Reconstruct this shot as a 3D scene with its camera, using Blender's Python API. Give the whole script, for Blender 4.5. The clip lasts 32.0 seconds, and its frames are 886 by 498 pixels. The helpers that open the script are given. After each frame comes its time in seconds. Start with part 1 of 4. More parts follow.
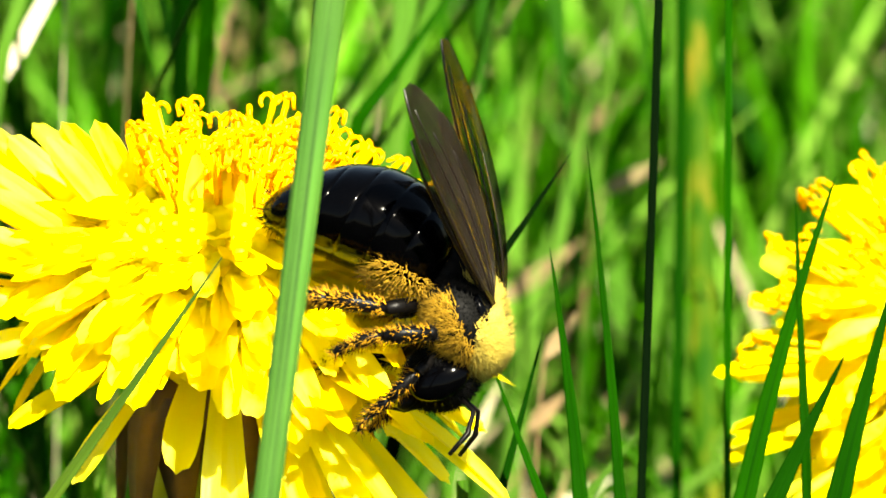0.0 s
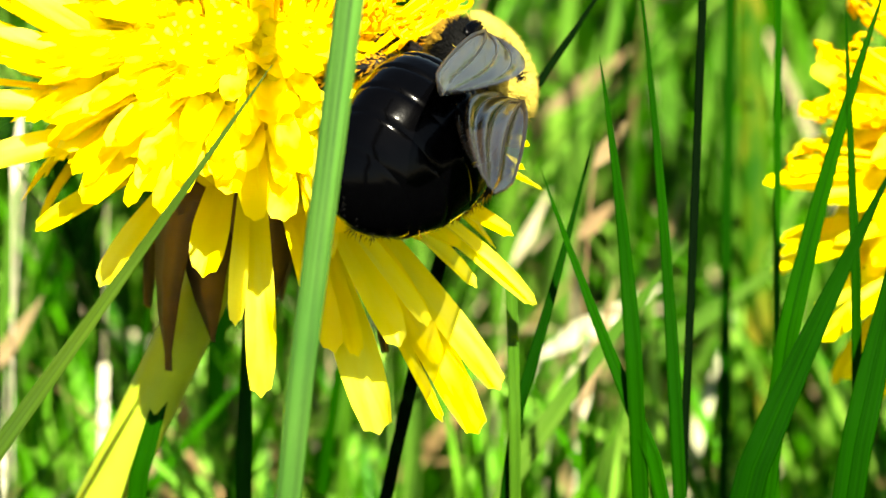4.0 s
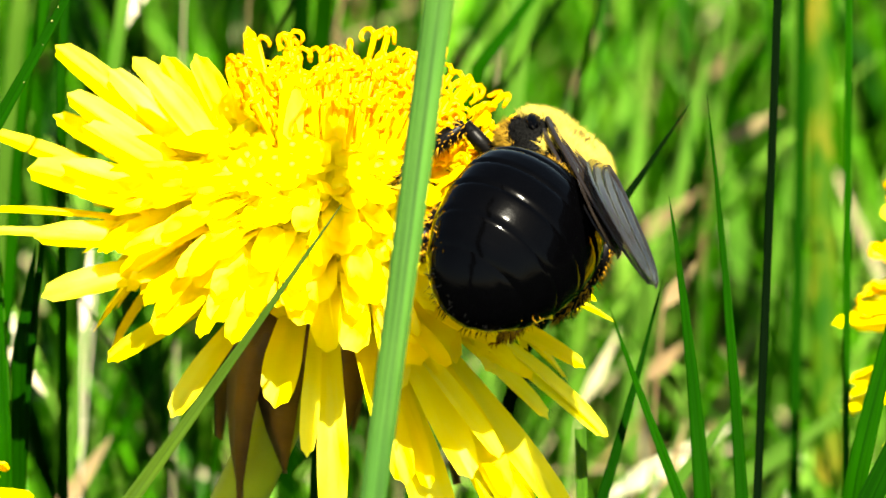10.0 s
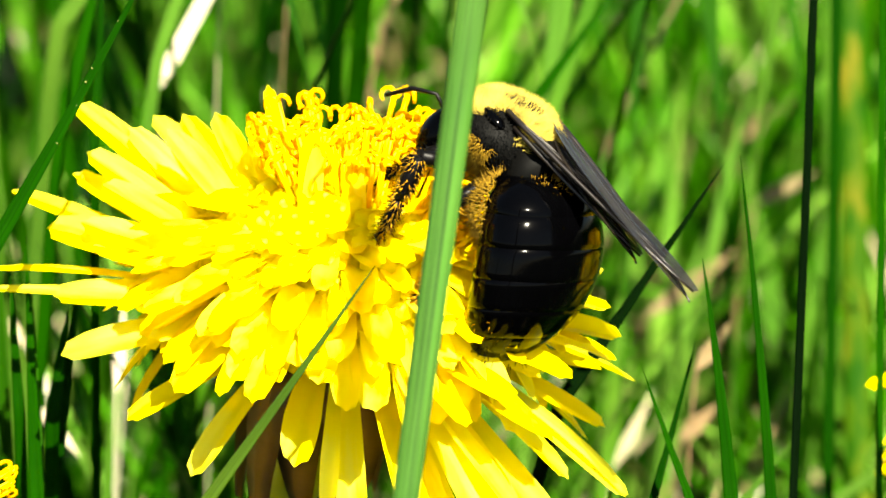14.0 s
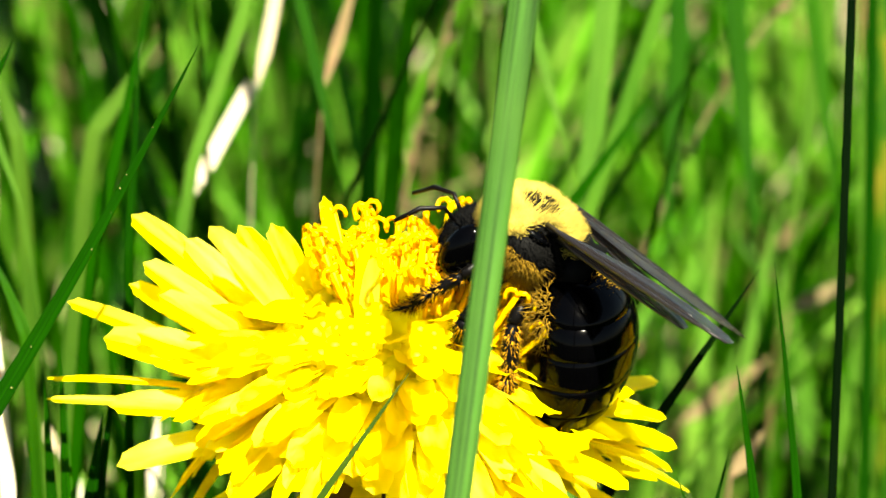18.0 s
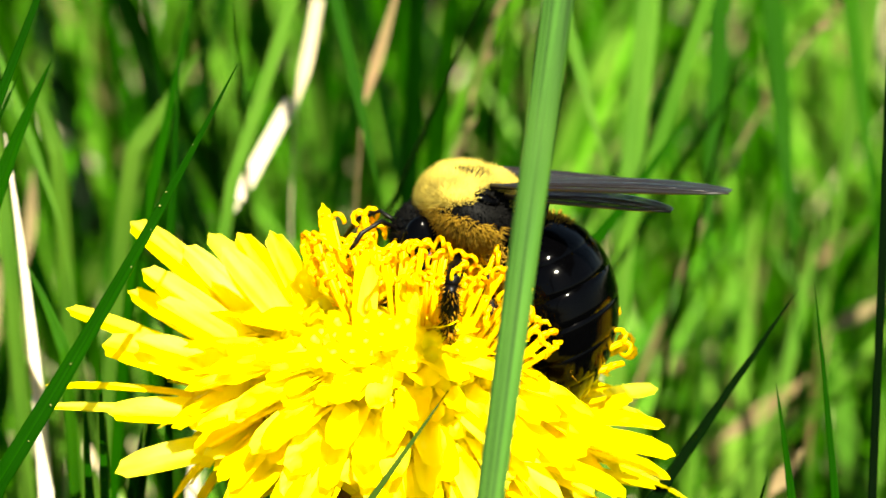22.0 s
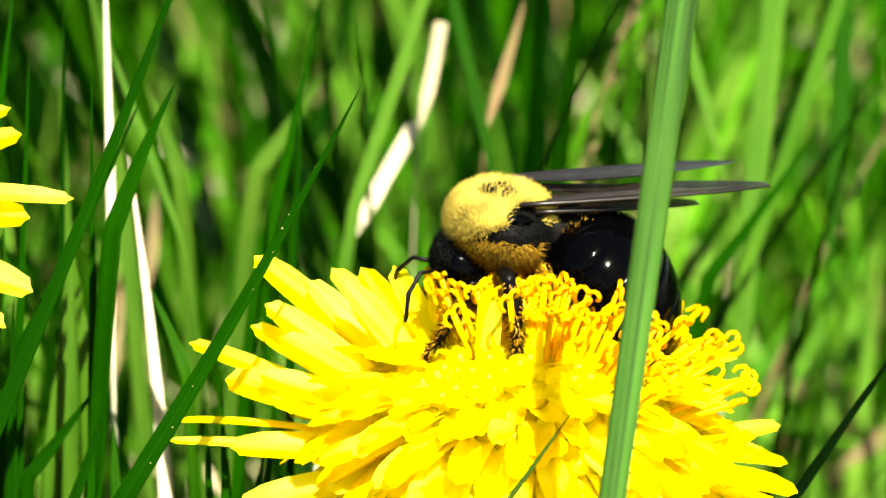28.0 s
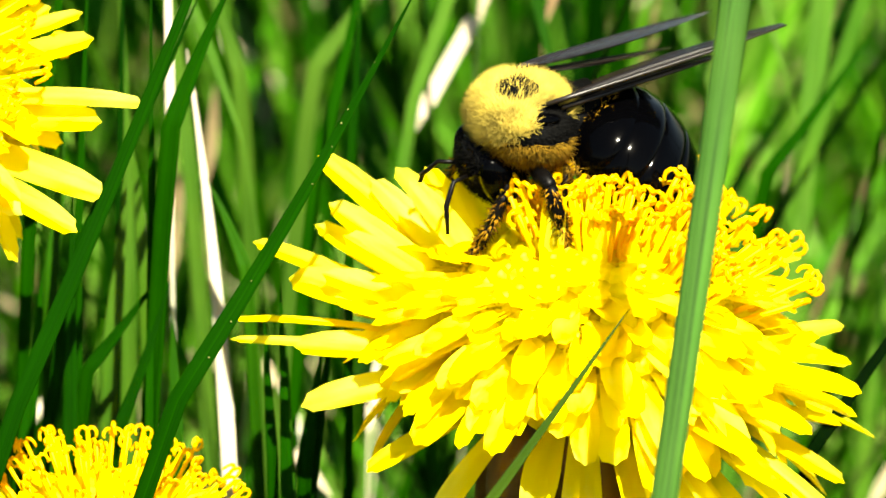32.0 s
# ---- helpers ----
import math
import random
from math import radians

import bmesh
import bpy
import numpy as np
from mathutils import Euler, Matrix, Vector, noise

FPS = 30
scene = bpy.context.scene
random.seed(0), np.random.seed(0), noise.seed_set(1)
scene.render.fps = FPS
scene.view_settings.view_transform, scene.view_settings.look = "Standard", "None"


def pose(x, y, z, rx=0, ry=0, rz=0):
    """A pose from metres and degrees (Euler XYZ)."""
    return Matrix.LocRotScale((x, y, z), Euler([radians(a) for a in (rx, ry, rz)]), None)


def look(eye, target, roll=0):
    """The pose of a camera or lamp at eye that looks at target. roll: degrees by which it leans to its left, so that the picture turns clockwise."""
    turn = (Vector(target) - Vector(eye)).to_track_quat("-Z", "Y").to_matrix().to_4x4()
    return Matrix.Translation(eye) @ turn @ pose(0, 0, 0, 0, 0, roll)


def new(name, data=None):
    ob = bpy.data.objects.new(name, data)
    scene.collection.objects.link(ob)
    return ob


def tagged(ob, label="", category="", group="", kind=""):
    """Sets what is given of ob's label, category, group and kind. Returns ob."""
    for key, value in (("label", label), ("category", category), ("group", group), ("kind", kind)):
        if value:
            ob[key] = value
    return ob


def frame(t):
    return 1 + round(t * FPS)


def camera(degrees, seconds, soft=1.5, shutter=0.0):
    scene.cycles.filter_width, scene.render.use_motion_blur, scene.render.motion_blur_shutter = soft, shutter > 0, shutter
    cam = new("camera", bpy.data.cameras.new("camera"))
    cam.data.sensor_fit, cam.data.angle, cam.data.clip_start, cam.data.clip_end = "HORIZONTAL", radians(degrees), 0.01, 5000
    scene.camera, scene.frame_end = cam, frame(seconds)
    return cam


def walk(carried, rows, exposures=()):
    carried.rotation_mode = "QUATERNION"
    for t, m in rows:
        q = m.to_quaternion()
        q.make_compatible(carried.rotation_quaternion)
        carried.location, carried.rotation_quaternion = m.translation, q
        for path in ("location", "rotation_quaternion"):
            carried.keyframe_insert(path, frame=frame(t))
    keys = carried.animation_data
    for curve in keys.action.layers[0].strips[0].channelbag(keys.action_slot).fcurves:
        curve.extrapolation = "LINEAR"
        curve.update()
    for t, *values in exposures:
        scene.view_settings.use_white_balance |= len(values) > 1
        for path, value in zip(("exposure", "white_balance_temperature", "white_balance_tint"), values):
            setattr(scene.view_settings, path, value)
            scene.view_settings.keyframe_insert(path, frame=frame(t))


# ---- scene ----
# A macro view: everything below is placed in millimetres across the line of sight.
TILT = radians(20)            # the line of sight falls by this much
FAR = 0.69                    # from the eye to the flower
HEAD = 0.13                   # height of the flower heads over the soil
SIDE = Vector((1, 0, 0))
RISE = Vector((0, math.sin(TILT), math.cos(TILT)))
NEAR = Vector((0, -math.cos(TILT), math.sin(TILT)))
MID = Vector((0, 0, HEAD))
EYE = MID + NEAR * FAR
MM = 0.001


def spot(x, y, back=0.0):
    """x to the right and y up across the line of sight, back along it, in mm; x and y as seen at the flower's distance."""
    k = 1 + back * MM / FAR
    return MID + (SIDE * x + RISE * y) * (MM * k) - NEAR * (back * MM)


def aim(x, y):
    return look(EYE, spot(x, y))


def axes(ahead, above):
    """A turn whose x axis goes ahead and whose z axis lies near above, both given as right, up, towards the eye."""
    a = (SIDE * ahead[0] + RISE * ahead[1] + NEAR * ahead[2]).normalized()
    u = SIDE * above[0] + RISE * above[1] + NEAR * above[2]
    u = (u - a * u.dot(a)).normalized()
    left = u.cross(a)
    return Matrix((a, left, u)).transposed().to_4x4()


cam = camera(5.0, 32.0, soft=1.6)
cam.data.dof.use_dof = True
cam.data.dof.focus_distance = FAR - 0.006
cam.data.dof.aperture_fstop = 60
walk(cam, [
    (0, aim(10.17, -2.65)),
    (0.5, aim(8.41, -3.0)),
    (1, aim(6.14, -4.98)),
    (1.5, aim(5.35, -6.97)),
    (2, aim(5.26, -8.68)),
    (2.5, aim(4.91, -11.54)),
    (3, aim(5.26, -13.68)),
    (3.5, aim(6.11, -15.72)),
    (5.5, aim(7.18, -13.81)),
    (6, aim(6.74, -11.11)),
    (6.5, aim(5.92, -9.37)),
    (7, aim(5.84, -7.49)),
    (7.5, aim(4.84, -5.04)),
    (8, aim(4.72, -4.78)),
    (8.5, aim(4.21, -3.71)),
    (9, aim(3.13, -4.65)),
    (9.5, aim(2.92, -5.75)),
    (10, aim(2.04, -6.15)),
    (10.5, aim(0.97, -5.65)),
    (11, aim(0.26, -4.07)),
    (11.5, aim(0.01, -1.99)),
    (12, aim(-0.03, -1.23)),
    (12.5, aim(0.52, 0.21)),
    (13, aim(0.0, 0.0)),
    (13.5, aim(-0.01, -1.14)),
    (15.5, aim(-1.43, -2.59)),
    (16, aim(-1.62, -1.61)),
    (16.5, aim(-2.3, 0.19)),
    (17, aim(-2.49, 1.36)),
    (17.5, aim(-2.25, 3.17)),
    (18, aim(-2.56, 5.29)),
    (18.5, aim(-2.36, 6.73)),
    (19, aim(-2.08, 8.14)),
    (19.5, aim(-2.24, 8.65)),
    (20, aim(-2.54, 9.14)),
    (20.5, aim(-3.24, 8.71)),
    (21, aim(-3.61, 6.92)),
    (21.5, aim(-4.06, 6.11)),
    (22, aim(-5.25, 6.49)),
    (22.5, aim(-6.32, 6.77)),
    (23, aim(-6.94, 6.99)),
    (23.5, aim(-8.26, 7.45)),
    (24, aim(-9.02, 8.5)),
    (24.5, aim(-9.93, 9.52)),
    (25, aim(-10.72, 9.06)),
    (25.5, aim(-11.74, 9.38)),
    (27.5, aim(-13.33, 7.78)),
    (28, aim(-13.58, 8.06)),
    (28.5, aim(-14.22, 8.76)),
    (29, aim(-15.14, 8.35)),
    (29.5, aim(-15.4, 7.78)),
    (30, aim(-16.2, 7.33)),
    (30.5, aim(-16.97, 5.75)),
    (31, aim(-16.94, 3.88)),
    (31.5, aim(-17.53, 2.32)),
    (32, aim(-17.53, 0.88)),
], exposures=[(0, 2.63, 7600, 2), (10, 2.6, 7600, 2), (16, 2.46, 7600, 2), (24, 2.33, 7600, 2), (30.5, 2.33, 7600, 2), (32, 2.27, 7600, 2)])

# ---- world and sun ----
SUN_ELEV, SUN_AZ = 55, 22     # degrees; the azimuth counts from behind the camera to its right
world = bpy.data.worlds.new("sky")
scene.world = world
world.use_nodes = True
wn = world.node_tree.nodes
sky = wn.new("ShaderNodeTexSky")
sky.sky_type = "NISHITA"
sky.sun_disc = False
sky.sun_elevation = radians(SUN_ELEV)
sky.sun_rotation = radians(180 - SUN_AZ)
wn["Background"].inputs["Strength"].default_value = 0.045
world.node_tree.links.new(sky.outputs[0], wn["Background"].inputs[0])
sun = new("sun", bpy.data.lights.new("sun", "SUN"))
sun.data.energy = 5.0
sun.data.angle = radians(0.53)
sun.data.color = (1.0, 0.96, 0.9)
sun_way = Vector((math.sin(radians(SUN_AZ)) * math.cos(radians(SUN_ELEV)),
                  -math.cos(radians(SUN_AZ)) * math.cos(radians(SUN_ELEV)), math.sin(radians(SUN_ELEV))))
sun.matrix_world = look(sun_way * 3, (0, 0, 0))


# ---- materials ----
def material(name):
    m = bpy.data.materials.new(name)
    m.use_nodes = True
    return m, m.node_tree.nodes, m.node_tree.links, m.node_tree.nodes["Principled BSDF"]


def ramp(nodes, *stops):
    r = nodes.new("ShaderNodeValToRGB")
    while len(r.color_ramp.elements) < len(stops):
        r.color_ramp.elements.new(0.5)
    for e, (at, rgb) in zip(r.color_ramp.elements, stops):
        e.position, e.color = at, (*rgb, 1)
    return r


def noise_tex(nodes, links, scale, detail=3.0, coords="Object", stretch=(1, 1, 1)):
    tc = nodes.new("ShaderNodeTexCoord")
    mp = nodes.new("ShaderNodeMapping")
    mp.inputs["Scale"].default_value = stretch
    links.new(tc.outputs[coords], mp.inputs[0])
    n = nodes.new("ShaderNodeTexNoise")
    n.inputs["Scale"].default_value = scale
    n.inputs["Detail"].default_value = detail
    links.new(mp.outputs[0], n.inputs["Vector"])
    return n


def mixed(nodes, links, fac, a, b, mode="MIX"):
    m = nodes.new("ShaderNodeMix")
    m.data_type, m.blend_type = "RGBA", mode
    for sock, v in ((m.inputs[0], fac), (m.inputs[6], a), (m.inputs[7], b)):
        if hasattr(v, "links"):
            links.new(v, sock)
        else:
            sock.default_value = v if isinstance(v, float) else (*v, 1)
    return m.outputs[2]


def bump(nodes, links, b, height, strength, distance):
    n = nodes.new("ShaderNodeBump")
    n.inputs["Strength"].default_value = strength
    n.inputs["Distance"].default_value = distance
    links.new(height, n.inputs["Height"])
    links.new(n.outputs[0], b.inputs["Normal"])


def thin(nodes, links, b, colour, share):
    """Lets part of the light through, as a leaf or petal does."""
    t = nodes.new("ShaderNodeBsdfTranslucent")
    links.new(colour, t.inputs[0])
    mix = nodes.new("ShaderNodeMixShader")
    mix.inputs[0].default_value = share
    links.new(b.outputs[0], mix.inputs[1])
    links.new(t.outputs[0], mix.inputs[2])
    links.new(mix.outputs[0], nodes["Material Output"].inputs[0])


def petal_material(name, low, mid, high):
    m, n, l, b = material(name)
    info = n.new("ShaderNodeObjectInfo")
    r = ramp(n, (0.08, low), (0.48, mid), (0.92, high))
    streak = noise_tex(n, l, 900, 3, stretch=(0.12, 1, 1))
    blot = noise_tex(n, l, 160, 2)
    add = n.new("ShaderNodeMath")
    add.operation = "MULTIPLY_ADD"
    l.new(info.outputs["Random"], add.inputs[0])
    add.inputs[1].default_value = 0.45
    mul = n.new("ShaderNodeMath")
    mul.operation = "MULTIPLY"
    l.new(streak.outputs[0], mul.inputs[0])
    l.new(blot.outputs[0], mul.inputs[1])
    l.new(mul.outputs[0], add.inputs[2])
    l.new(add.outputs[0], r.inputs[0])
    l.new(r.outputs[0], b.inputs["Base Color"])
    b.inputs["Roughness"].default_value = 0.5
    b.inputs["Specular IOR Level"].default_value = 0.3
    bump(n, l, b, streak.outputs[0], 0.5, 0.0003)
    thin(n, l, b, r.outputs[0], 0.6)
    return m


def grass_material(name, stops, rough=0.42, share=0.3, island=True, coat=0.2, stripe=0.0):
    m, n, l, b = material(name)
    if island:
        geo = n.new("ShaderNodeNewGeometry")
        rnd = geo.outputs["Random Per Island"]
    else:
        rnd = n.new("ShaderNodeObjectInfo").outputs["Random"]
    r = ramp(n, *stops)
    l.new(rnd, r.inputs[0])
    vein = noise_tex(n, l, 1400, 2, stretch=(1, 1, 0.04)) if island else noise_tex(n, l, 1.0, 2, "UV", (13, 2.5, 1))
    blot = noise_tex(n, l, 90, 4)
    dark = ramp(n, (0.3, (0.7 - stripe,) * 3), (0.7, (1.2 + stripe, 1.2 + stripe, 1.15 + stripe)))
    l.new(vein.outputs[0], dark.inputs[0])
    c = mixed(n, l, 1.0, r.outputs[0], dark.outputs[0], "MULTIPLY")
    patch = ramp(n, (0.35, (0.75, 0.85, 0.7)), (0.7, (1.2, 1.1, 1.0)))
    l.new(blot.outputs[0], patch.inputs[0])
    c = mixed(n, l, 1.0, c, patch.outputs[0], "MULTIPLY")
    l.new(c, b.inputs["Base Color"])
    b.inputs["Roughness"].default_value = rough
    b.inputs["Specular IOR Level"].default_value = coat
    bump(n, l, b, vein.outputs[0], 0.4, 0.0003)
    thin(n, l, b, c, share)
    return m


def plain_material(name, rgb, rough, spec=0.5, grain=300.0, vary=0.25, relief=0.3, depth=0.0002):
    m, n, l, b = material(name)
    t = noise_tex(n, l, grain, 4)
    big = noise_tex(n, l, grain / 8, 2)
    r = ramp(n, (0.3, tuple(v * (1 - vary) for v in rgb)), (0.7, tuple(min(1, v * (1 + vary)) for v in rgb)))
    mixer = n.new("ShaderNodeMath")
    mixer.operation = "ADD"
    l.new(t.outputs[0], mixer.inputs[0])
    l.new(big.outputs[0], mixer.inputs[1])
    half = n.new("ShaderNodeMath")
    half.operation = "MULTIPLY"
    half.inputs[1].default_value = 0.5
    l.new(mixer.outputs[0], half.inputs[0])
    l.new(half.outputs[0], r.inputs[0])
    l.new(r.outputs[0], b.inputs["Base Color"])
    b.inputs["Roughness"].default_value = rough
    b.inputs["Specular IOR Level"].default_value = spec
    if relief:
        bump(n, l, b, t.outputs[0], relief, depth)
    return m


# the pale last stop of PETAL paints cream sun highlights into the florets
PETAL = petal_material("petal_yellow", (0.94, 0.76, 0.001), (0.95, 0.85, 0.006), (0.96, 0.94, 0.1))
STYLE = petal_material("style_yellow", (0.84, 0.5, 0.001), (0.88, 0.6, 0.002), (0.92, 0.7, 0.005))
# random blade tones, spread wide to paint in dark gaps and bright highlights
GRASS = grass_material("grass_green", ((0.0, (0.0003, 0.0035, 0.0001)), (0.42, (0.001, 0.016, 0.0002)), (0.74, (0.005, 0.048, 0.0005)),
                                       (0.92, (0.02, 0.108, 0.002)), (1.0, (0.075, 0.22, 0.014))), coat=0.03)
# darker lawn green; the shade among close blades is painted into it
SHADY = grass_material("grass_shaded", ((0.0, (0.0008, 0.008, 0.0002)), (0.6, (0.003, 0.03, 0.0004)), (1.0, (0.013, 0.08, 0.0012))), coat=0.03)
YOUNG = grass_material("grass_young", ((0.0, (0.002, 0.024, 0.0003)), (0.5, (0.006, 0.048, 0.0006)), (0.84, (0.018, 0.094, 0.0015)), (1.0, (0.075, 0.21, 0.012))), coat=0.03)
# brighter green that replaces light missing low in the lawn
LIGHTENED = grass_material("grass_lightened", ((0.0, (0.011, 0.082, 0.0008)), (0.5, (0.04, 0.17, 0.004)), (1.0, (0.2, 0.38, 0.06))), coat=0.08)
DRY = grass_material("grass_dry", ((0.0, (0.14, 0.085, 0.034)), (0.5, (0.22, 0.17, 0.085)), (1.0, (0.43, 0.4, 0.31))), 0.6, 0.2)
# dark green of many blades; on a few it also stands in for shade
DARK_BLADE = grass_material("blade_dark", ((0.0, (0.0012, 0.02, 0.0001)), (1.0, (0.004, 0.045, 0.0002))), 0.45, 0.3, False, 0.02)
# near-black copy of the dark blade: shade on single blades, put into the colour
SHADED_BLADE = grass_material("blade_shaded", ((0.0, (0.0002, 0.0025, 0.0001)), (1.0, (0.0004, 0.005, 0.0001))), 0.5, 0.2, False, 0.02)
MID_BLADE = grass_material("blade_mid", ((0.0, (0.008, 0.048, 0.0016)), (1.0, (0.0145, 0.072, 0.0024))), 0.4, 0.3, False, 0.06)
PALE_BLADE = grass_material("blade_pale", ((0.0, (0.034, 0.1, 0.0065)), (1.0, (0.053, 0.124, 0.015))), 0.45, 0.35, False, 0.06)
FRONT_BLADE = grass_material("blade_front", ((0.0, (0.03, 0.09, 0.012)), (1.0, (0.034, 0.096, 0.014))), 0.4, 0.25, False, stripe=0.4)
LOW_BLADE = grass_material("blade_olive", ((0.0, (0.024, 0.055, 0.001)), (1.0, (0.03, 0.064, 0.0015))), 0.4, 0.3, False)
PALER_BLADE = grass_material("blade_paler", ((0.0, (0.042, 0.125, 0.01)), (1.0, (0.072, 0.17, 0.022))), 0.45, 0.35, False, 0.06)
STRAW = grass_material("blade_straw", ((0.0, (0.36, 0.31, 0.22)), (1.0, (0.58, 0.55, 0.47))), 0.5, 0.2, False)
TAN = grass_material("blade_tan", ((0.0, (0.136, 0.09, 0.047)), (1.0, (0.2, 0.15, 0.085))), 0.6, 0.2, False)


def stalk_material():
    m, n, l, b = material("stalk_mottled")
    t = noise_tex(n, l, 620, 4, stretch=(1, 1, 0.16))
    r = ramp(n, (0.4, (0.006, 0.036, 0.0006)), (0.52, (0.022, 0.055, 0.0012)), (0.66, (0.085, 0.075, 0.006)))
    l.new(t.outputs[0], r.inputs[0])
    l.new(r.outputs[0], b.inputs["Base Color"])
    b.inputs["Specular IOR Level"].default_value = 0.05
    b.inputs["Roughness"].default_value = 0.5
    bump(n, l, b, t.outputs[0], 0.4, 0.0004)
    return m


OLIVE = stalk_material()
BRACT = plain_material("bract_brown", (0.095, 0.05, 0.01), 0.55, 0.3, 500, 0.5)
STEM = plain_material("stem_olive", (0.27, 0.35, 0.022), 0.45, 0.3, 300)
# SOIL's dark green includes the self-shadowing of the lawn above it
SOIL = plain_material("soil", (0.009, 0.017, 0.003), 0.95, 0.1, 60, 0.5, 0.8, 0.003)
SHELL = plain_material("shell_black", (0.0003, 0.0003, 0.0004), 0.11, 0.05, 900, 0.3, 0.3, 0.00006)
BLACK_HAIR = plain_material("hair_black", (0.0012, 0.0012, 0.001), 0.6, 0.05, 900, 0.3, 0)
YELLOW_HAIR = plain_material("hair_yellow", (0.34, 0.26, 0.045), 0.75, 0.1, 700, 0.7, 0)
POLLEN = plain_material("pollen_gold", (0.36, 0.18, 0.008), 0.8, 0.1, 900, 0.3, 0)
POLLEN_PALE = plain_material("pollen_pale", (0.2, 0.2, 0.06), 0.8, 0.1, 900, 0.3, 0)
FLANK = plain_material("hair_mustard", (0.21, 0.12, 0.009), 0.8, 0.1, 500, 0.5, 0)
LEG = plain_material("leg_black", (0.0015, 0.0012, 0.001), 0.4, 0.08, 900, 0.4, 0.4)
VEIN = plain_material("vein_brown", (0.005, 0.003, 0.002), 0.4, 0.4, 900, 0.2, 0)


def wing_material():
    m, n, l, b = material("wing_smoky")
    t = noise_tex(n, l, 420, 3, stretch=(0.25, 1, 1))
    r = ramp(n, (0.3, (0.005, 0.0036, 0.0026)), (0.7, (0.017, 0.0125, 0.0095)))
    l.new(t.outputs[0], r.inputs[0])
    l.new(r.outputs[0], b.inputs["Base Color"])
    b.inputs["Roughness"].default_value = 0.16
    b.inputs["Specular IOR Level"].default_value = 0.5
    b.inputs["Alpha"].default_value = 0.66
    bump(n, l, b, t.outputs[0], 0.5, 0.0004)
    return m


WING = wing_material()


# ---- building helpers ----
def part(name, bm, mat, parent=None, label="", smooth=True):
    me = bpy.data.meshes.new(name)
    bm.to_mesh(me)
    bm.free()
    me.materials.append(mat)
    if smooth:
        me.shade_smooth()
    ob = new(name, me)
    ob.parent = parent
    if label:
        tagged(ob, label)
    return ob


def raw(name, verts, faces, mat, parent=None, label=""):
    me = bpy.data.meshes.new(name)
    me.from_pydata(verts, [], faces)
    me.materials.append(mat)
    me.shade_smooth()
    ob = new(name, me)
    ob.parent = parent
    if label:
        tagged(ob, label)
    return ob


def tube(path, radii, sides=8):
    """Vertices and faces of a round tube along a path, closed at its ends."""
    verts, faces = [], []
    path = [Vector(p) for p in path]
    ref = Vector((0.3, 0.8, 0.52)).normalized()
    for i, p in enumerate(path):
        d = (path[min(i + 1, len(path) - 1)] - path[max(i - 1, 0)]).normalized()
        a = d.cross(ref)
        a = a.normalized() if a.length > 0.05 else d.orthogonal().normalized()
        b = d.cross(a)
        for k in range(sides):
            ang = 2 * math.pi * k / sides
            verts.append(p + (a * math.cos(ang) + b * math.sin(ang)) * radii[i])
    for i in range(len(path) - 1):
        for k in range(sides):
            k2 = (k + 1) % sides
            faces.append((i * sides + k, i * sides + k2, (i + 1) * sides + k2, (i + 1) * sides + k))
    faces.append(tuple(range(sides))[::-1])
    faces.append(tuple((len(path) - 1) * sides + k for k in range(sides)))
    return verts, faces


def joined(pieces):
    verts, faces = [], []
    for v, f in pieces:
        o = len(verts)
        verts += list(v)
        faces += [tuple(i + o for i in face) for face in f]
    return verts, faces


def bezier(a, b, c, n):
    return [a * (1 - t) ** 2 + b * (2 * t * (1 - t)) + c * t * t for t in (i / (n - 1) for i in range(n))]


# ---- ground ----
bm = bmesh.new()
bmesh.ops.create_grid(bm, x_segments=60, y_segments=60, size=0.6)
for v in bm.verts:
    if max(abs(v.co.x), abs(v.co.y)) > 0.58:
        v.co *= 400
    else:
        v.co.z = 0.004 * noise.noise(v.co * 18)
ground = tagged(part("ground", bm, SOIL), "soil of a lawn with thatch between grass, lawn shade in its dark colour", "ground", kind="structure")


